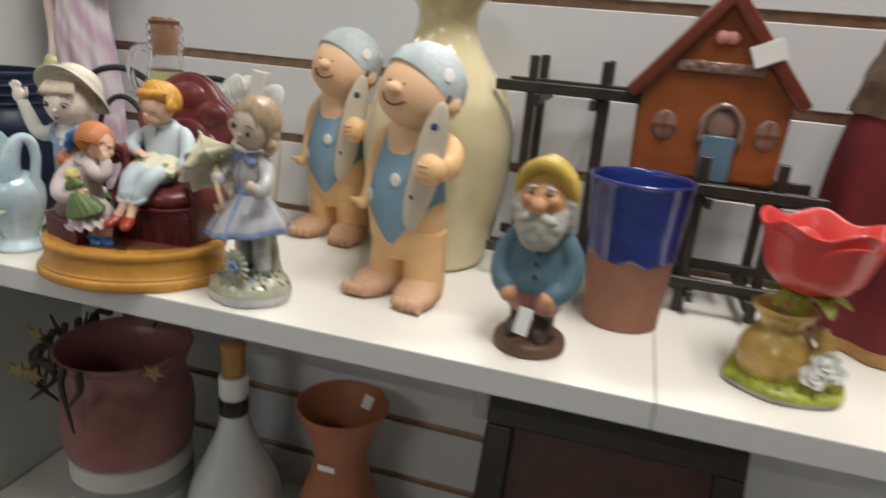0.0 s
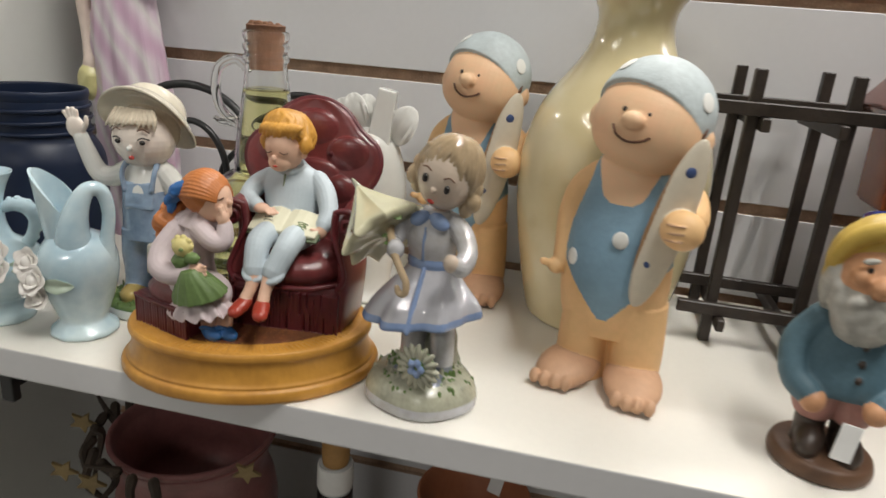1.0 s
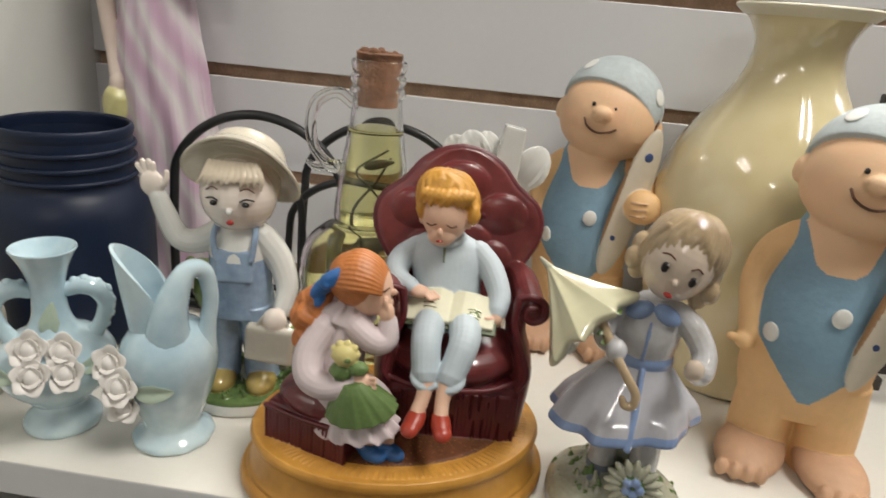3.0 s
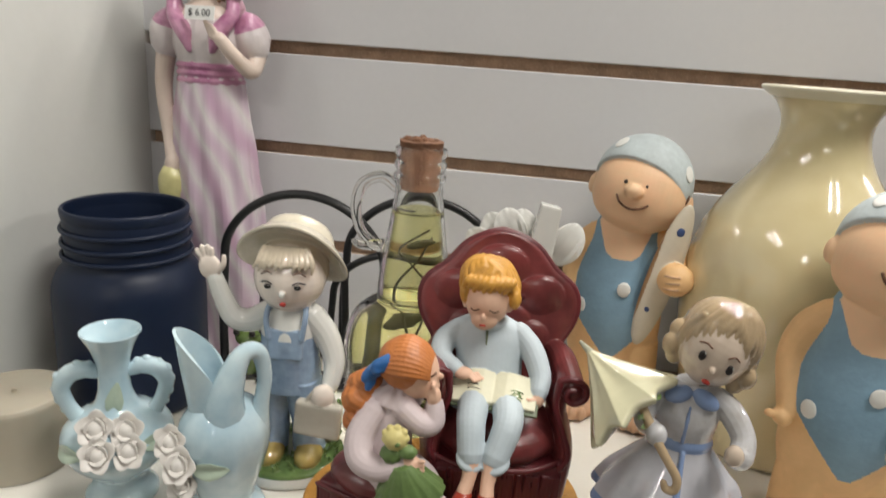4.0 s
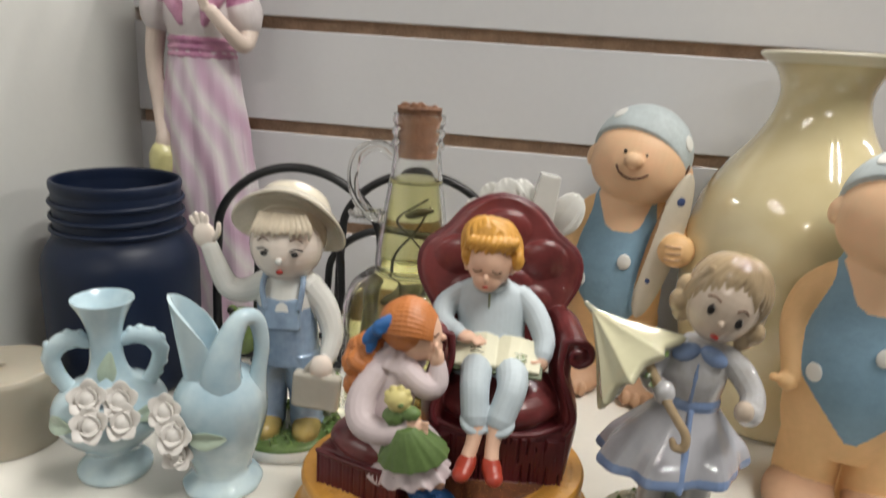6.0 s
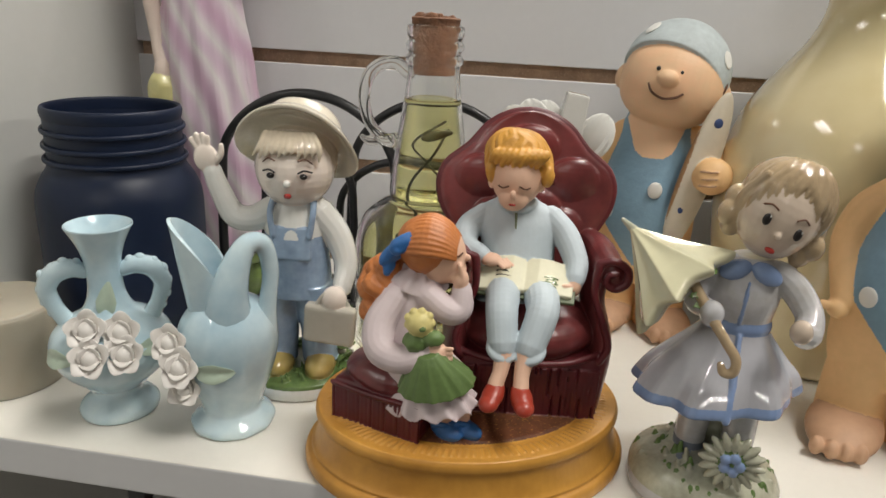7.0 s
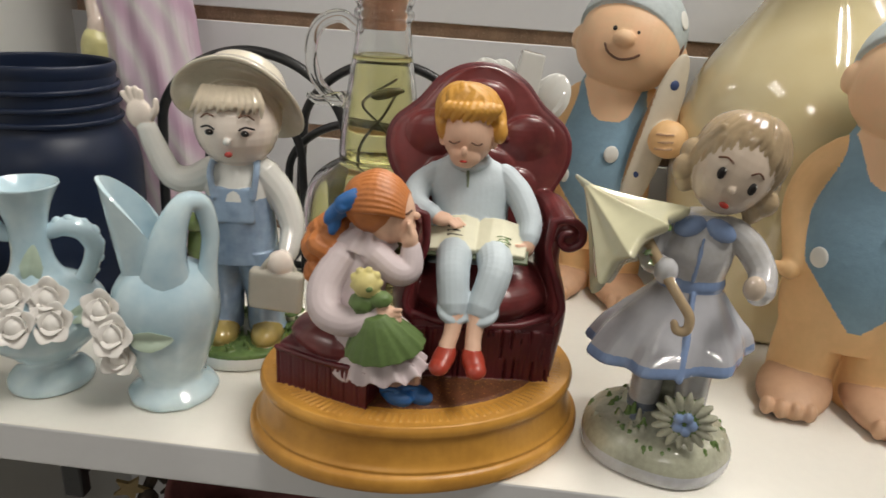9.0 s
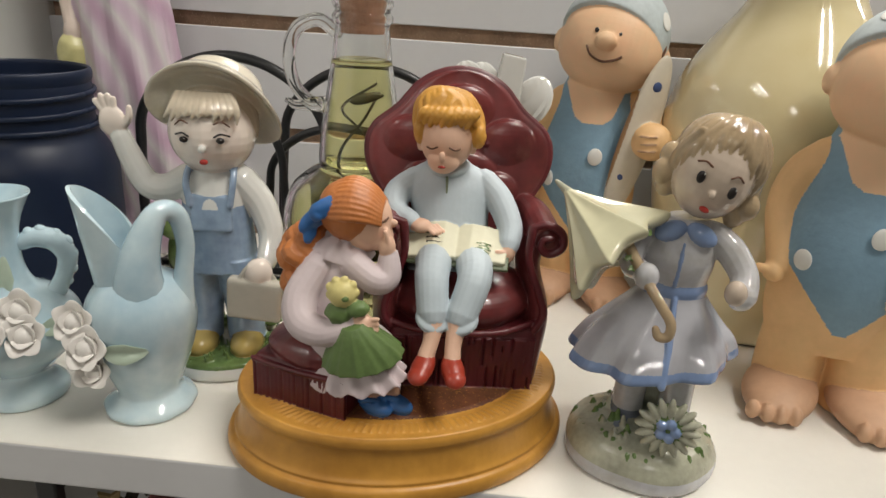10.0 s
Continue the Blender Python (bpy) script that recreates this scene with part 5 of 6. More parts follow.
# girl with parasol
def parasol_girl():
    m = Maker()
    base = lathe([(29, 0), (31, 2), (30.5, 8), (26, 14), (16, 18), (2, 19)], sub=4, oval=0.92, fn=lambda a, r, z: (r * (1 + 0.02 * math.sin(5 * a + 1)), z))
    m.add(base, PORC_GREY, (PORC_SAGE, [((0, 0, 6.5), (0, 0, 1))]))
    rnd = random.Random(4)
    for i in range(120):
        a, r = rnd.uniform(0, 6.28), rnd.uniform(12, 27)
        x, y = r * math.cos(a), r * 0.9 * math.sin(a)
        m.add(tube([(x * 1.06, y * 1.06, 7 + (27 - r) * 0.6), (x + rnd.uniform(-1.5, 1.5), y, 13 + (27 - r) * 0.7)], [2.3, 0.9], seg=6, sub=1), PORC_GREEN if i % 3 else PORC_SAGE)
    m.add(wobble(loft([(2, 12, 8, 17, 11), (1, 12, 24, 13, 9), (1, 11, 42, 11, 8)]), 1.8, 8), PORC_SAGE)
    for sx in (-1, 1):
        m.add(loft([(sx * 9 + 2, 0, 12, 6, 7), (sx * 9 + 2, 0, 26, 6.4, 6.6), (sx * 8 + 2, 0, 52, 7, 7)]), PORC_GREY, (PORC_BOOT, [((0, 0, 22), (0, 0, -1))]))
        m.add(ell((sx * 10 + 2, -7, 13.5), (6.2, 10, 5.5), (0, 0, sx * 16)), PORC_BOOT)
    for i in range(16):
        a = 2 * math.pi * i / 16
        m.add(ell((8.5 + 8 * math.cos(a), -22.5, 28 + 8 * math.sin(a)), (4.6, 2.2, 1.5), (0, -math.degrees(a), 0), seg=10), PORC_SAGE)
    m.add(ell((8.5, -21.4, 28), (9.6, 3, 9.6)), PORC_GREEN)
    for i in range(5):
        a = 2 * math.pi * i / 5
        m.add(ell((8.5 + 3 * math.cos(a), -25, 28 + 3 * math.sin(a)), (2, 1.4, 2), seg=10), PORC_BLUE)
    folds = lambda a, z: 1 + (0.07 * math.sin(7 * a + 0.6) + 0.03 * math.sin(13 * a)) * max(0, min(1, (74 - z) / 30))
    sk = loft([(-2, 0, 46, 25, 22), (-3, 0, 45, 29.5, 26), (-3, 0, 47, 31, 27.5), (-2, 0, 54, 28, 24), (-1, 0, 60, 23, 19.5), (1, 0, 70, 14.5, 12.5), (1, 0, 76, 11, 10)], seg=84, sub=7, fn=folds)
    for v_ in sk.verts:
        v_.co.z += (v_.co.x + 3) * 0.13 * max(0, min(1, (76 - v_.co.z) / 25))
    m.add(sk, PORC_SKIRT, (PORC_BLUE, [((-3, 0, 49.5), (0.13, 0, -1))]))
    m.add(tube([(3, -26.6, 46), (3, -20, 60), (2.5, -11.6, 73)], [1.6, 1.3, 1.1], seg=8), PORC_BLUE)
    m.add(loft([(1, 0, 72, 12.4, 10.8), (1, 0, 75, 13.2, 11.4), (1, 0, 78, 12.4, 10.8)], sub=4), PORC_BLUE)
    m.add(loft([(1, 0, 76, 12, 10.5), (1, -1, 86, 13.5, 11.5), (2, 0, 95, 11.5, 9.5), (2, 0, 101, 7, 6.5)]), PORC_GREY)
    for sx in (-1, 1):
        m.add(ell((2 + sx * 5.6, -8.2, 97), (5.8, 2.6, 3.6), (-30, sx * 26, 0)), PORC_BLUE)
    m.add(tube([(2, -11.8, 94), (1.8, -12.4, 86), (1.4, -11.4, 78)], 0.6, seg=6), PORC_BLUE)
    m.add(tube([(-9, 0, 95), (-15, -5, 89), (-15, -12, 84), (-11, -18, 84)], [4.8, 5, 4.4, 3.8], seg=14), PORC_GREY)
    m.add(ell((-9, -21, 83.5), (4.4, 4.4, 4.8)), PORC_GREY)
    m.add(tube([(11, 0, 96), (18, -3, 92), (24, -8, 85), (24, -14, 80), (22, -18, 81)], [4.8, 5.4, 5, 5.2, 4.2], seg=14), PORC_GREY)
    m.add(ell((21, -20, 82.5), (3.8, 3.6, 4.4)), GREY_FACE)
    k_ = m.mark()
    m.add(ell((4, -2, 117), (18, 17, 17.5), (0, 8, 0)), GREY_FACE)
    m.add(ell((5, 2.5, 121.5), (19.6, 17.6, 16.2), (0, 8, 0)), PORC_HAIR)
    locks(m, (4.6, 1, 119), (19.6, 18.4, 18.2), PORC_HAIR, 66, 112, 125, 40, 1.7, 0.05, 3, (3, -2))
    for sx in (-1, 1):
        for q in ((19, 0, 116), (20.5, -3, 110), (17, -1, 106)):
            m.add(ell((4 + sx * q[0], q[1] + 2, q[2] - sx * 2), 5.2, seg=14), PORC_HAIR)
        m.add(tube([(4 + sx * 13, -9, 130), (4 + sx * 17.4, -5, 121), (4 + sx * 18, -3, 112)], [2, 2.8, 2.0], seg=9), PORC_HAIR)
        m.add(ell((3 + sx * 7.4, -18.2 + (0.4 if sx > 0 else 0), 115 - sx * 1.2), (1.9, 1.0, 2.3), seg=12), EYE_BLACK)
        m.add(ell((3.8 + sx * 7.4, -19.2, 116.5 - sx * 1.2), (0.6, 0.4, 0.7), seg=8), PORC_WHITE)
        m.add(tube([(3 + sx * 4.6, -19, 119.6 - sx), (3 + sx * 7.6, -18.4, 120.8 - sx), (3 + sx * 10.6, -16.6, 119.6 - sx * 1.4)], 0.4, seg=5, sub=3), LINE_BROWN)
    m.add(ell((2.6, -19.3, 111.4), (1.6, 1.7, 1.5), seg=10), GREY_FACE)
    m.add(ell((2.2, -17.4, 105.5), (2.4, 1.0, 1.1), (0, 8, 0), seg=10), LIPS)
    m.adjust(k_, (3, -2, 101), (0.79, 0.78, 0.93), (0.5, -2, 2.6), (0, 11, 9))
    # parasol
    ribs = 9
    cone = lathe([(0.5, 0), (4, 5), (12, 15), (20, 24), (27, 31.5), (28, 34), (24, 35), (14, 33), (6, 33), (1, 34)], seg=108, sub=4,
                 fn=lambda a, r, z: (r * (1.0 - 0.17 * abs(math.sin(ribs * a / 2)) ** 0.9), z - (r / 27) ** 2 * 2.5 * abs(math.sin(ribs * a / 2))))
    d = Vector((24, -7, -18.5)).normalized()
    turn = d.to_track_quat("Z", "Y").to_matrix().to_4x4()
    m.add(place(cone, Matrix.Translation((-44.6, -4, 106)) @ turn @ Matrix.Diagonal((1, 0.8, 1, 1))), PORC_CREAM)
    m.add(tube([(-47.4, -3, 107.4), (-42.6, -4.6, 104.6)], [0.9, 1.8], seg=8, sub=2), PORC_SAGE)
    m.add(tube([(-18, -12, 92), (-10, -22, 84), (-3, -26, 76.5), (1.6, -27.5, 71), (1.6, -28, 66), (-1.6, -28, 65.4), (-3, -28, 68)], [2, 2, 1.9, 1.9, 1.8, 1.7, 1.4], seg=10), PORC_HAIR)
    for q in ((-11, -16, 97), (-16, -19, 88), (-14, -20, 85)):
        leaf(m, q, 3, (40, 0, 40), PORC_GREEN)
    m.adjust(0, (0, 0, 0), (1.0, 1.0, 1.06))
    return at(m.fused(0.42, FINE).done("figurine", crease=80), 0.250, -0.225, SHELF, -14)


thing(parasol_girl(), "glazed grey porcelain girl statuette with a cream parasol", "figurine", "figurines")


# wooden plant stands
def stand(x, y, wide, deep, height, over):
    s = empty("plant_stand", x, y, SHELF)
    thing(s, "dark brown wooden miniature plant stand" if height > 150 else "low dark brown wooden miniature plant stand", "plant stand", "plant stands")
    w2, d2 = wide / 2, deep / 2
    for sx in (-1, 1):
        for sy in (-1, 1):
            one("leg", block((sx * w2, sy * d2, (height + 24) / 2), (3.6, 3.6, (height + 24) / 2), bevel=0.7, seg=1), FRAME_DARK, s, flat=True)
    for z, ov in ((height, over), (26, over * 0.8)):
        for sy in (-1, 1):
            one("rail", block((0, sy * (d2 + 6.2 * (1 if sy < 0 else -1)), z), (w2 + ov, 2.6, 4.2), bevel=0.6, seg=1), FRAME_DARK, s, flat=True)
        for sx in (-1, 1):
            one("rail", block((sx * (w2 - 6.2), 0, z - 8.6), (2.6, d2 + 15, 4.2), bevel=0.6, seg=1), FRAME_DARK, s, flat=True)
    return s


stand(0.446, -0.056, 56, 60, 160, 28)
stand(0.583, -0.072, 54, 56, 100, 32)


# gnome
def gnome():
    m = Maker()
    m.add(lathe([(26, 0), (27.5, 2), (27, 6), (23, 9), (2, 10)], sub=4), GN_BASE)
    for sx in (-1, 1):
        m.add(ell((sx * 9, -8, 15), (8, 14, 8), (8, 0, sx * 12)), GN_BOOT)
        m.add(loft([(sx * 9, 0, 10, 8, 8), (sx * 9, 0, 22, 8.2, 8.2), (sx * 9, 0, 28, 9, 9)]), GN_BOOT)
        m.add(loft([(sx * 9, 0, 26, 10, 10), (sx * 10, 0, 34, 12, 11.5), (sx * 8, 0, 46, 13, 12)]), GN_PANTS)
    m.add(wobble(loft([(0, 0, 42, 26, 18), (0, 0, 46, 27, 19), (0, 0, 60, 24, 17), (0, 0, 74, 19, 14), (0, 0, 84, 12, 11)]), 0.8, 10), GN_COAT)
    for sx in (-1, 1):
        m.add(tube([(sx * 17, 0, 76), (sx * 26, -2, 62), (sx * 25, -10, 48), (sx * 17, -17, 42)], [8, 8.5, 7.5, 6.5], seg=14), GN_COAT)
        m.add(ell((sx * 15, -19, 40), (6.5, 6, 6)), GN_SKIN)
    for z in (54, 62, 70):
        m.add(ell((3, -18.5 + (z - 54) * 0.13, z), 1.6, seg=8), GN_BOOT)
    m.add(ell((0, -3, 99), (19, 18, 19)), GN_SKIN)
    m.add(wobble(loft([(0, -10, 70, 7, 6), (0, -13, 76, 14, 9), (0, -12, 86, 19, 12), (0, -8, 95, 20, 13), (0, -4, 100, 20, 12)], seg=32), 1.4, 5), GN_BEARD)
    for sx in (-1, 1):
        m.add(wobble(ell((sx * 18, -4, 96), (6, 8, 14)), 1.2, 5), GN_BEARD)
        m.add(ell((sx * 7, -20, 92), (7, 4, 3.4), (0, sx * 14, 0)), GN_BEARD)
        m.add(ell((sx * 8.5, -17.5, 103), (5, 4.5, 4.5)), GN_SKIN)
        m.add(ell((sx * 6.5, -20, 107), (1.4, 0.9, 1.2), seg=8), EYE_BLACK)
        m.add(ell((sx * 7, -19.5, 111), (4.5, 1.8, 1.6), (0, sx * 10, 0), seg=10), GN_BEARD)
    m.add(ell((0, -22, 100), (5.4, 5.2, 5), seg=16), GN_SKIN)
    m.add(tube([(-21, -3, 98), (-19, -8, 110), (-12, -12, 120), (0, -14, 124.5), (12, -12, 120), (19, -8, 110), (21, -3, 98)], [3, 4, 4.6, 5, 4.6, 4, 3], seg=12), GN_HAT)
    m.add(loft([(0, 4, 92, 19, 16), (0, 5, 104, 22, 18), (0, 4, 116, 19, 17), (0, 3, 125, 10, 11), (0, 3, 129, 2, 2)]), GN_HAT)
    m.adjust(0, (0, 0, 0), (0.88, 0.9, 1))
    return at(m.fused(0.8, FINE).done("figurine", crease=80), 0.456, -0.216, SHELF, -8)


thing(gnome(), "painted resin gnome statuette with yellow hood and white beard", "figurine", "figurines")
t = Maker().add(block((0, 0, 0), (4.5, 0.3, 9), (-8, 8, -4), 0.2, 1), PAPER).done("price_tag", flat=True)
thing(at(t, 0.454, -0.2445, SHELF + 0.028), "blank white price tag hanging from the gnome", "price tag", "price tags")

# two-tone pot
p = empty("plant_pot", 0.513, -0.142, SHELF)
thing(p, "terracotta pot with a dipped cobalt blue glazed rim", "pot")
one("body", lathe([(25, 0), (27, 1.5), (27.6, 5), (30.5, 45), (31.6, 58), (30, 58), (25, 8), (2, 6)], seg=72, sub=4), TERRA, p)
one("glazed_rim", lathe([(31.2, 53), (32.3, 54), (32.6, 62), (33.4, 75), (35, 95), (36.4, 106), (37.2, 108.5), (36, 110), (34.2, 108), (33, 95), (30.2, 60), (26, 20), (2, 12)], seg=96, sub=4,
                        fn=lambda a, r, z: (r, z + (1.6 * math.sin(7 * a) + 1.2 * math.sin(12 * a + 1)) * max(0, 1 - abs(z - 54) / 6))), COBALT, p, "cobalt blue drip glaze")


# ceramic house
def house():
    h = empty("ceramic_house", 0.554, -0.070, SHELF + 0.1048)
    thing(h, "orange glazed ceramic cottage with a red gabled roof", "ornament")
    s = bmesh.new()
    pts = [(-52, 0), (52, 0), (54, 62), (0, 128), (-54, 62)]
    f = [s.verts.new((x, -24, z)) for x, z in pts]
    b = [s.verts.new((x, 22, z)) for x, z in pts]
    s.faces.new(f), s.faces.new(b[::-1])
    for i in range(5):
        s.faces.new((f[i], b[i], b[(i + 1) % 5], f[(i + 1) % 5]))
    bmesh.ops.bevel(s, geom=s.edges[:], offset=2.2, segments=2, affect="EDGES")
    one("wall", s, HOUSE_ORANGE, h)
    for sx in (-1, 1):
        r = block((0, 0, 0), (48, 31, 5), bevel=2.5, seg=3)
        r = wobble(r, 0.7, 12)
        one("roof_slope", place(r, pose(sx * 30, -1, 96, 0, sx * 50.5, 0)), ROOF_RED, h, "brick red roof slope")
    one("gable_band", block((0, -25.6, 82), (30, 1.4, 4), bevel=1, seg=1), HOUSE_GREY, h)
    one("door", block((8, -25.8, 17), (11.5, 1.8, 17), bevel=1, seg=1), DOOR_BLUE, h, "slate blue door")
    arc = tube([(-6, -26, 30), (-5, -26.5, 45), (2, -26.5, 54), (8, -26.5, 56), (14, -26.5, 54), (21, -26.5, 45), (22, -26, 30)], 2.4, seg=8)
    one("door_arch", arc, HOUSE_GREY, h)
    one("transom", ell((8, -24.6, 42), (11, 2.2, 11)), HOUSE_GREY, h)
    for x in (-32, 40):
        win = empty("window", 0, 0, 0)
        win.parent = h
        one("pane", ell((x, -24.6, 38), (8.5, 1.9, 11)), HOUSE_GREY, win)
        one("bar", block((x, -26.4, 38), (0.8, 0.8, 10)), HOUSE_ORANGE, win)
        one("bar", block((x, -26.4, 38), (8, 0.8, 0.8)), HOUSE_ORANGE, win)
    heart = Maker()
    for sx in (-1, 1):
        heart.add(ell((sx * 3.4, -26, 103), (5, 2.4, 4.6), (0, sx * 35, 0), seg=14), HEART_PINK)
    heart.done("heart", MM, h, "pink heart")
    for i, (x, z) in enumerate(((-22, 82), (-14, 84), (-5, 81), (4, 83), (13, 82), (22, 84))):
        one("relief", ell((x, -27, z), (3.4, 1.6, 2.8), (0, i * 40, 0), seg=10), HOUSE_GREY, h)


house()
t = Maker().add(block((0, 0, 0), (11, 0.3, 7.5), (0, 0, 0), 0.3, 1), PAPER).done("price_tag", flat=True)
t.matrix_world = pose(0.582, -0.1035, SHELF + 0.1995, 0, -24, 0)
thing(t, "blank white price sticker on the cottage roof", "price tag", "price tags")


# rose candle holder
def rose_holder():
    r = empty("candle_holder", 0.616, -0.203, SHELF)
    thing(r, "resin candle holder, a coral rose over a golden pot", "candle holder")
    b = Maker().add(lathe([(34, 0), (36, 2), (36, 5), (33, 8), (20, 13), (2, 15)], sub=4, oval=0.82, fn=lambda a, q, z: (q * (1 + 0.025 * math.sin(6 * a)), z)), GREY_RESIN, (GRASS_RESIN, [((0, 0, 4), (0, 0, 1))]))
    rnd = random.Random(2)
    for i in range(70):
        a, q = rnd.uniform(0, 6.28), rnd.uniform(16, 33)
        x, y = q * math.cos(a), 0.8 * q * math.sin(a)
        b.add(tube([(x, y, 6), (x + rnd.uniform(-3, 3), y + rnd.uniform(-3, 1), 13 + rnd.uniform(0, 5))], [2, 0.6], seg=5, sub=1), GRASS_RESIN)
    b.done("base", MM, r, "grassy green base")
    g = Maker()
    g.add(wobble(lathe([(17, 8), (21, 14), (22, 24), (17, 36), (13, 42), (15, 48), (19, 52), (18, 54), (12, 50)], sub=4), 1.0, 9), GOLD_RESIN)
    g.add(tube([(18, -4, 20), (25, -8, 32), (22, -6, 44)], [5, 6, 3], seg=12), GOLD_RESIN)
    place(g.bm, pose(-9, -2, 0))
    g.done("pot", MM, r, "golden pot")
    for q in ((10, -22, 20), (20, -16, 22), (15, -20, 28)):
        rose(r, "flower", q, 8, PORC_WHITE, int(q[0]), "white flower")
    one("stem", tube([(-2, 0, 48), (0, 0, 58), (2, 0, 70)], [5, 4, 6], seg=12), GRASS_RESIN, r)
    for a in range(5):
        lf = Maker()
        leaf(lf, (2 + 14 * math.cos(a * 1.26), 14 * math.sin(a * 1.26), 63), 13, (0, 25, a * 72), GRASS_RESIN)
        lf.done("leaf", MM, r, "green leaf")
    cup = [(6, 64), (16, 67), (25, 76), (28, 88), (30, 98), (33, 106), (31, 106), (27, 96), (24, 84), (14, 76), (1, 74)]
    one("rose_cup", lathe(cup, seg=72, sub=4, fn=lambda a, q, z: (q * (1 + 0.05 * math.sin(5 * a) * min(1, max(0, (z - 66) / 20))), z + 2.8 * math.sin(5 * a + 1) * max(0, (z - 90) / 16))), TULIP, r, "coral red rose cup")
    for i in range(5):
        a = i * 72 + 20
        q = ell((0, 0, 0), (18, 3, 17), seg=20)
        for v_ in q.verts:
            v_.co.y += v_.co.x ** 2 * 0.022 - max(0, v_.co.z) ** 2 * 0.012
        one("petal", place(q, pose(2, 0, 87, 0, 0, a) @ pose(0, -27, 0, 14, 0, 0)), TULIP, r, "coral red petal")


rose_holder()

# crimson gown ornament at the end of the row
g = empty("tree_topper", 0.722, -0.09, SHELF)
thing(g, "crimson fabric cone ornament with a gold hem", "ornament")
one("gown", loft([(0, 0, 4, 68, 62), (0, 0, 30, 74, 66), (0, 0, 80, 80, 70), (0, 0, 130, 79, 68), (0, 0, 175, 72, 62), (0, 0, 200, 66, 56)], seg=72, fn=lambda a, z: 1 + 0.05 * math.sin(11 * a) * max(0, 1 - z / 190)), CRIMSON, g)
one("hem", loft([(0, 0, 0, 68, 62), (0, 0, 2, 70, 64), (0, 0, 8, 70, 64), (0, 0, 11, 69, 63)], seg=72, sub=3, fn=lambda a, z: 1 + 0.05 * math.sin(11 * a)), HEM_GOLD, g, "gold braid hem")
one("collar", wobble(loft([(0, 0, 165, 76, 66), (0, 0, 190, 72, 62), (0, 0, 225, 62, 56), (0, 0, 262, 50, 44), (0, 0, 290, 30, 28), (0, 0, 300, 6, 6)], seg=48), 3, 12), MOTTLE, g, "mottled brown fur top")

# chrome bracket on the end panel
c = empty("chrome_bracket", LEFT, -0.1175, 1.5365)
thing(c, "chrome tube bracket on the white end panel", "bracket")
one("rosette", ell((3, 0, 0), (4, 9, 9)), CHROME, c)
one("upright", tube([(5, -3, 4), (6, -14, 24), (7, -22, 42), (8, -30, 62)], 3.6, seg=14), CHROME, c)
one("rail", tube([(5, -4, 1), (6, -40, 4), (6, -90, 7), (6, -230, 14)], 4, seg=14), CHROME, c)
t = Maker().add(tube([(0, -14, 1.8), (0, -26, 2.8), (0, -40, 4)], 4.6, seg=14, sub=3), PAPER).done("price_tag")
thing(at(t, LEFT + 0.0058, -0.1175, 1.5365), "white paper tag wrapped round the chrome rail", "price tag", "price tags")

# ---- lower shelf ----
LOW = 0.905
q = empty("stoneware_crock", 0.045, -0.13, LOW)
q.scale = (0.92, 0.92, 1.1)
thing(q, "white stoneware crock with grey bands", "crock")
one("body", lathe([(60, 0), (64, 3), (65, 20), (65, 60), (65, 95), (62, 100), (58, 100), (56, 40), (5, 8)], seg=64, sub=3), STRIPE_WHITE, q)
for z in (35, 72):
    one("band", lathe([(65.2, z - 9), (65.9, z - 8), (65.9, z + 8), (65.2, z + 9)], seg=64, sub=1, caps=False), STRIPE_GREY, q)
q = empty("plant_pot", 0.045, -0.13, LOW + 0.1103)
q.scale = (0.92, 0.92, 0.88)
thing(q, "burgundy glazed pot stacked on the stoneware crock", "pot")
one("body", wobble(lathe([(58, 0), (66, 4), (68, 20), (70, 50), (67, 75), (61, 92), (63, 110), (68, 122), (64, 122), (58, 108), (56, 90), (60, 50), (5, 8)], seg=64, sub=3), 0.8, 18), BURGUNDY, q)
one("rim", lathe([(66, 121), (70, 127), (71, 130), (69, 131.6), (66.5, 130), (63, 121)], seg=64, sub=3, caps=False), BURGUNDY, q)
gl = empty("garland", 0.0, -0.13, LOW + 0.226)
thing(gl, "dark twig garland with small tarnished stars", "garland")
rnd = random.Random(9)
for i in range(16):
    a = 1.6 + i * 0.22
    cx, cy = 0.045 * 1000 + 74 * math.cos(a), 74 * math.sin(a)
    one("twig", tube([(cx, cy, 2), (cx + rnd.uniform(-14, 10), cy + rnd.uniform(-14, 10), rnd.uniform(-30, 14)), (cx + rnd.uniform(-18, 8), cy + rnd.uniform(-16, 8), rnd.uniform(-60, 20))], [4, 3, 1.2], seg=6), GARLAND, gl)
for x, y, z in ((-32, -56, -22), (-34, -30, 4), (10, -76, -8), (112, -40, 0)):
    st = bmesh.new()
    vs = [st.verts.new(((11 if k % 2 == 0 else 5) * math.cos(k * math.pi / 5), s_, (11 if k % 2 == 0 else 5) * math.sin(k * math.pi / 5))) for s_ in (-1.2, 1.2) for k in range(10)]
    st.faces.new(vs[:10]), st.faces.new(vs[10:][::-1])
    for k in range(10):
        st.faces.new((vs[k], vs[(k + 1) % 10], vs[10 + (k + 1) % 10], vs[10 + k]))
    one("star", place(st, pose(x, y, z, 10, 14, 20)), STAR_GOLD, gl, "tarnished gold star", flat=True)

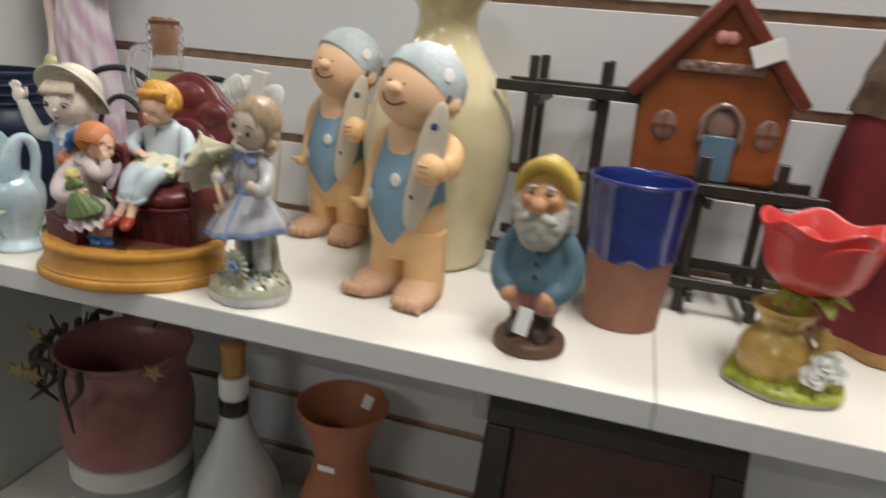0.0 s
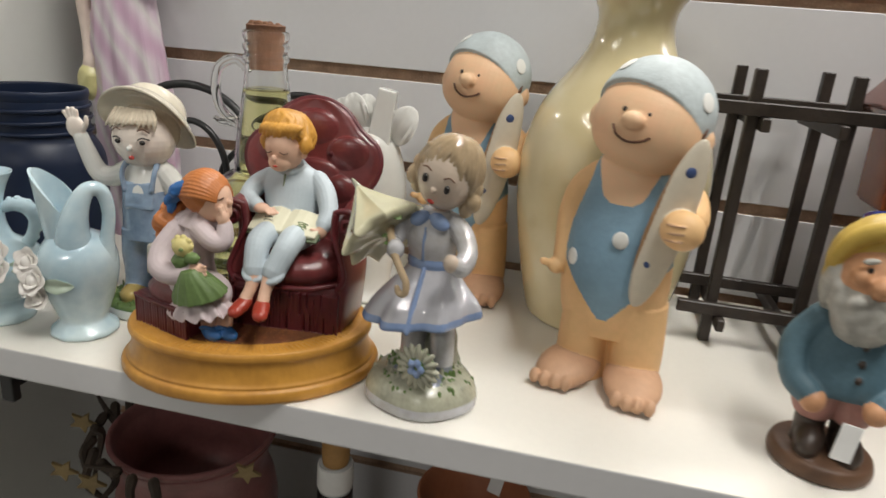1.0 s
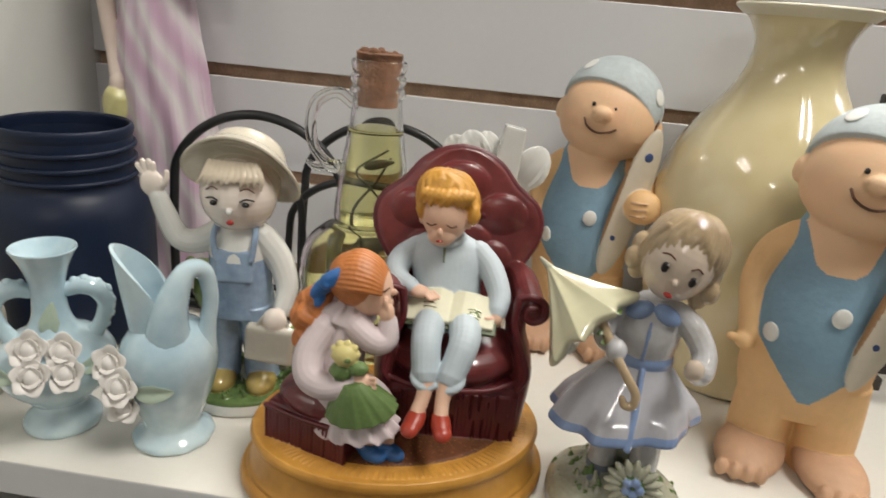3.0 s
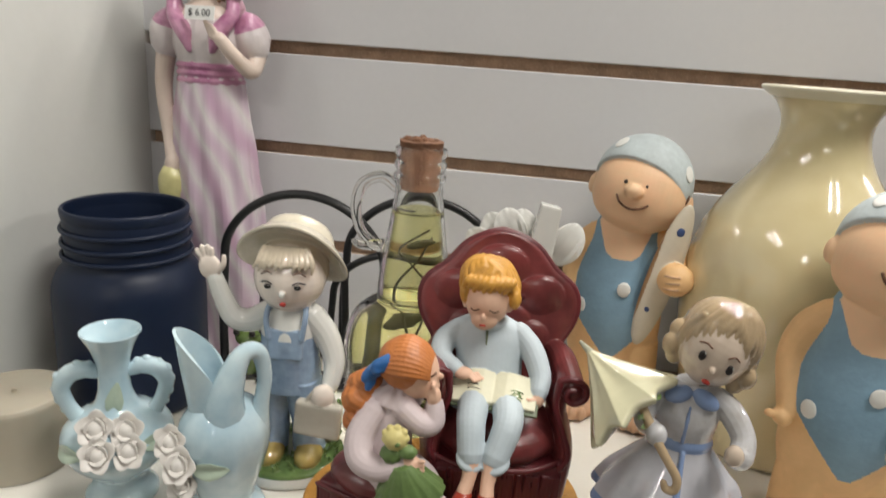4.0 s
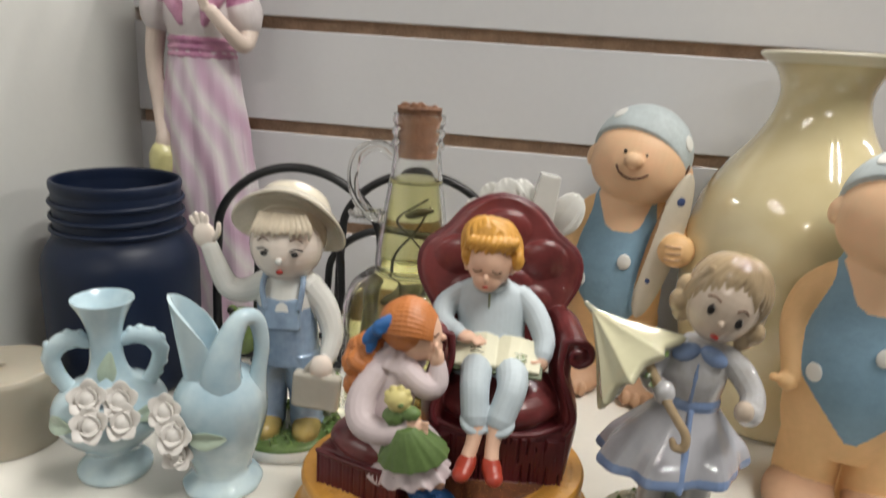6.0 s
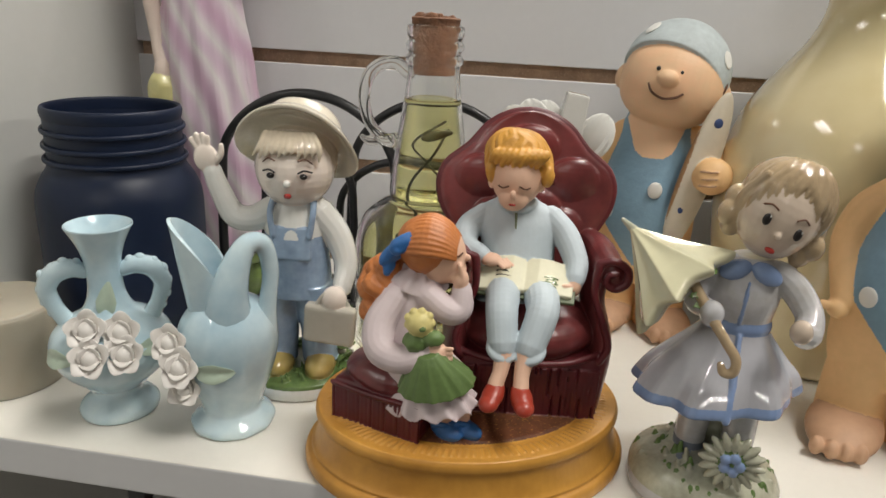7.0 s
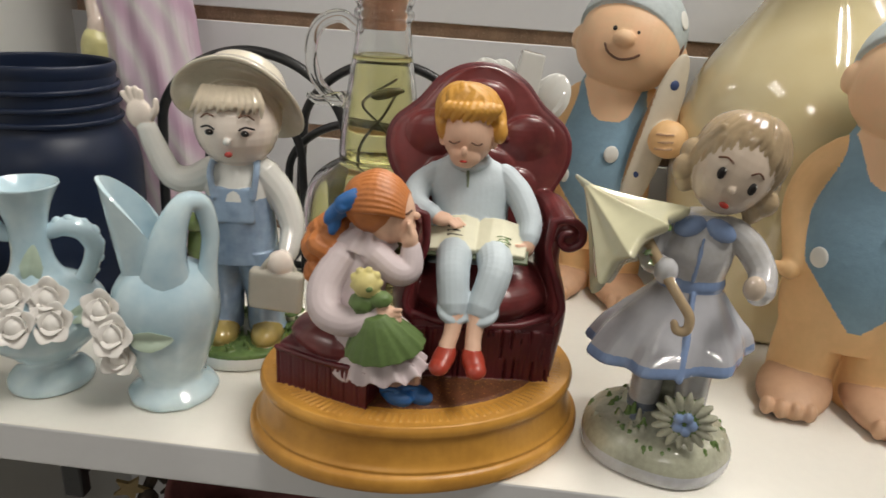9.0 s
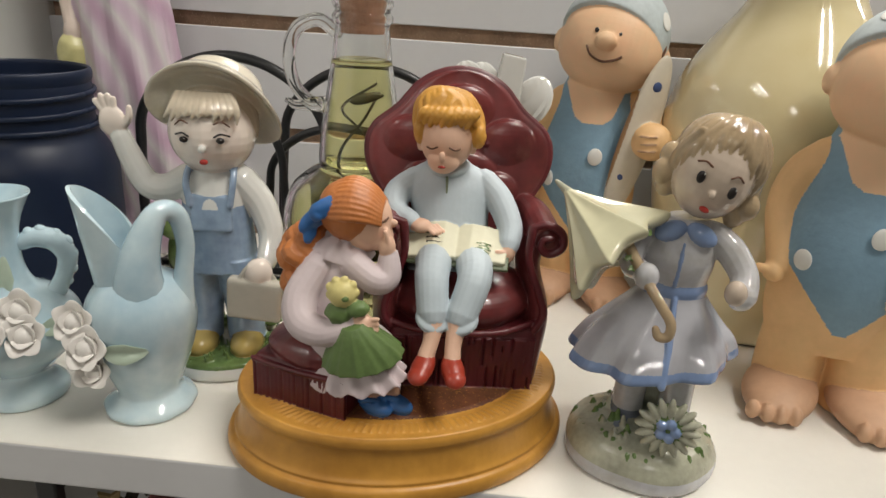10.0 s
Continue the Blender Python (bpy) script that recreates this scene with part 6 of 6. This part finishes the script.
q = empty("milk_glass_bottle", 0.160, -0.115, LOW)
thing(q, "milk white glass bottle with black and white neck bands", "bottle")
one("body", lathe([(44, 0), (50, 3), (52, 15), (51, 50), (44, 85), (31, 115), (20, 140), (14.5, 160), (13.5, 175), (13.5, 205), (12, 208)], sub=4), MILK, q)
one("label", lathe([(14.2, 166), (14.6, 167), (14.6, 183), (14.2, 184)], sub=1, caps=False), EYE_BLACK, q, "black neck label")
one("collar", lathe([(14.2, 186), (14.6, 187), (14.6, 205), (14.2, 207), (10, 208)], sub=1), PAPER, q, "white neck band")
one("stopper", lathe([(9.5, 206), (11, 212), (11.5, 230), (12.5, 238), (11, 242), (2, 243)], sub=3), HEM_GOLD, q, "gold foil stopper")

q = empty("terracotta_vase", 0.272, -0.10, LOW)
thing(q, "waisted orange terracotta vase with a dark inside", "vase")
tv = Maker().add(lathe([(34, 0), (38, 3), (44, 25), (46, 50), (40, 85), (30, 115), (27, 135), (31, 160), (40, 182), (45, 192), (45.5, 194.5), (43, 195), (36, 182), (27, 160), (23, 135), (25, 110), (4, 40)], seg=64, sub=4), TERRA_ORANGE)
tv.done("body", MM, q)
one("lining", lathe([(43.4, 194.4), (36.6, 182), (27.6, 160), (23.6, 136), (1, 130)], seg=64, sub=3, caps=False), TERRA_IN, q, "dark glazed inside")
one("price_sticker", block((-3, -27.8, 137), (9, 0.4, 3.4), (4, 0, 0), 0.2, 1), PAPER, q, "white price sticker")
one("price_sticker", block((14, 31, 182), (6, 0.4, 7), (-30, 0, -20), 0.2, 1), PAPER, q, "white price sticker")

q = empty("picture_frame", 0.530, -0.10, LOW)
thing(q, "dark brown wooden frame leaning on the slatwall", "picture frame")
for nm, c_, h_ in (("rail", (0, 0, 196), (125, 8, 14)), ("rail", (0, 0, 14), (125, 8, 14)), ("stile", (-111, 0, 105), (14, 8, 77)), ("stile", (111, 0, 105), (14, 8, 77))):
    one(nm, place(block(c_, h_, bevel=2.5, seg=2), pose(0, 0, 0, -22)), FRAME_DARK, q, flat=True)
one("backing", place(block((0, 5, 105), (98, 1.5, 78)), pose(0, 0, 0, -22)), TERRA_IN, q, flat=True)

# ---- the shop beyond the slatwall ----
sgn = empty("paper_sign", 0.89, 2.992, 2.03)
thing(sgn, "handwritten white paper sign taped to the shop wall", "sign")
one("sheet", block((0, 0, 0), (0.24, 0.001, 0.16), bevel=0), PAPER, sgn, scale=1, flat=True)
rnd = random.Random(6)
for i in range(60):
    t_ = i / 60 * 4
    sx, sz = [(-0.22 + t_ * 0.44, 0.14), (0.22, 0.14 - (t_ - 1) * 0.28), (0.22 - (t_ - 2) * 0.44, -0.14), (-0.22, -0.14 + (t_ - 3) * 0.28)][int(t_)]
    one("paper_scrap", block((sx + rnd.uniform(-0.02, 0.02), -0.003, sz + rnd.uniform(-0.02, 0.02)), (rnd.uniform(0.006, 0.014), 0.0008, rnd.uniform(0.006, 0.014)), (0, rnd.uniform(0, 90), 0)), MILK, sgn, scale=1, flat=True)
for text, z in (("Do Not", 0.04), ("unplug anything", -0.055)):
    lettering(sgn, text, 0.085 if z > 0 else 0.058, pose(0, -0.004, z, 90, 0, 0))

WOOD_PINK = mat("pinkish_wood_veneer", (0.42, 0.27, 0.19), 0.5, var=0.12, scale=6)
DISPLAY = mat("pale_teal_glass", (0.20, 0.36, 0.38), 0.2, var=0.25, scale=9, coat=0.3)
for name, lab, x, y, w_, h_, m_ in (("cabinet", "pinkish wood veneer cabinet in the shop", -0.62, 2.2, 0.26, 1.15, WOOD_PINK), ("display_case", "pale teal glass display case in the shop", -1.25, 2.0, 0.34, 1.15, DISPLAY)):
    k = empty(name, x, y, 0)
    thing(k, lab, name.replace("_", " "))
    one("carcass", block((0, 0, h_), (w_, 0.2, h_), bevel=0.01), m_, k, scale=1, flat=True)
    one("plinth", block((0, -0.201, 0.05), (w_ * 0.98, 0.006, 0.05)), FRAME_DARK, k, scale=1, flat=True)
    for i in (-1, 1):
        dr = one("door", block((i * w_ / 2, -0.212, h_), (w_ / 2 - 0.01, 0.008, h_ - 0.12), bevel=0.003), m_, k, scale=1, flat=True)
        one("handle", tube([(i * 0.05, -0.228, h_ - 0.1), (i * 0.05, -0.235, h_), (i * 0.05, -0.228, h_ + 0.1)], 0.006, seg=8, sub=3), STEEL, dr, scale=1)
k = empty("fridge", 0.14, 2.62, 0)
thing(k, "tall grey steel fridge in the shop", "fridge")
one("carcass", block((0, 0, 1.15), (0.36, 0.3, 1.15), bevel=0.015), STEEL, k, scale=1, flat=True)
for i in (-1, 1):
    dr = one("door", block((i * 0.18, -0.315, 1.15), (0.172, 0.014, 1.12), bevel=0.006), STEEL, k, scale=1, flat=True)
    one("handle", tube([(i * 0.03, -0.345, 0.9), (i * 0.03, -0.355, 1.2), (i * 0.03, -0.345, 1.6)], 0.009, seg=8, sub=3), CHROME, dr, scale=1)
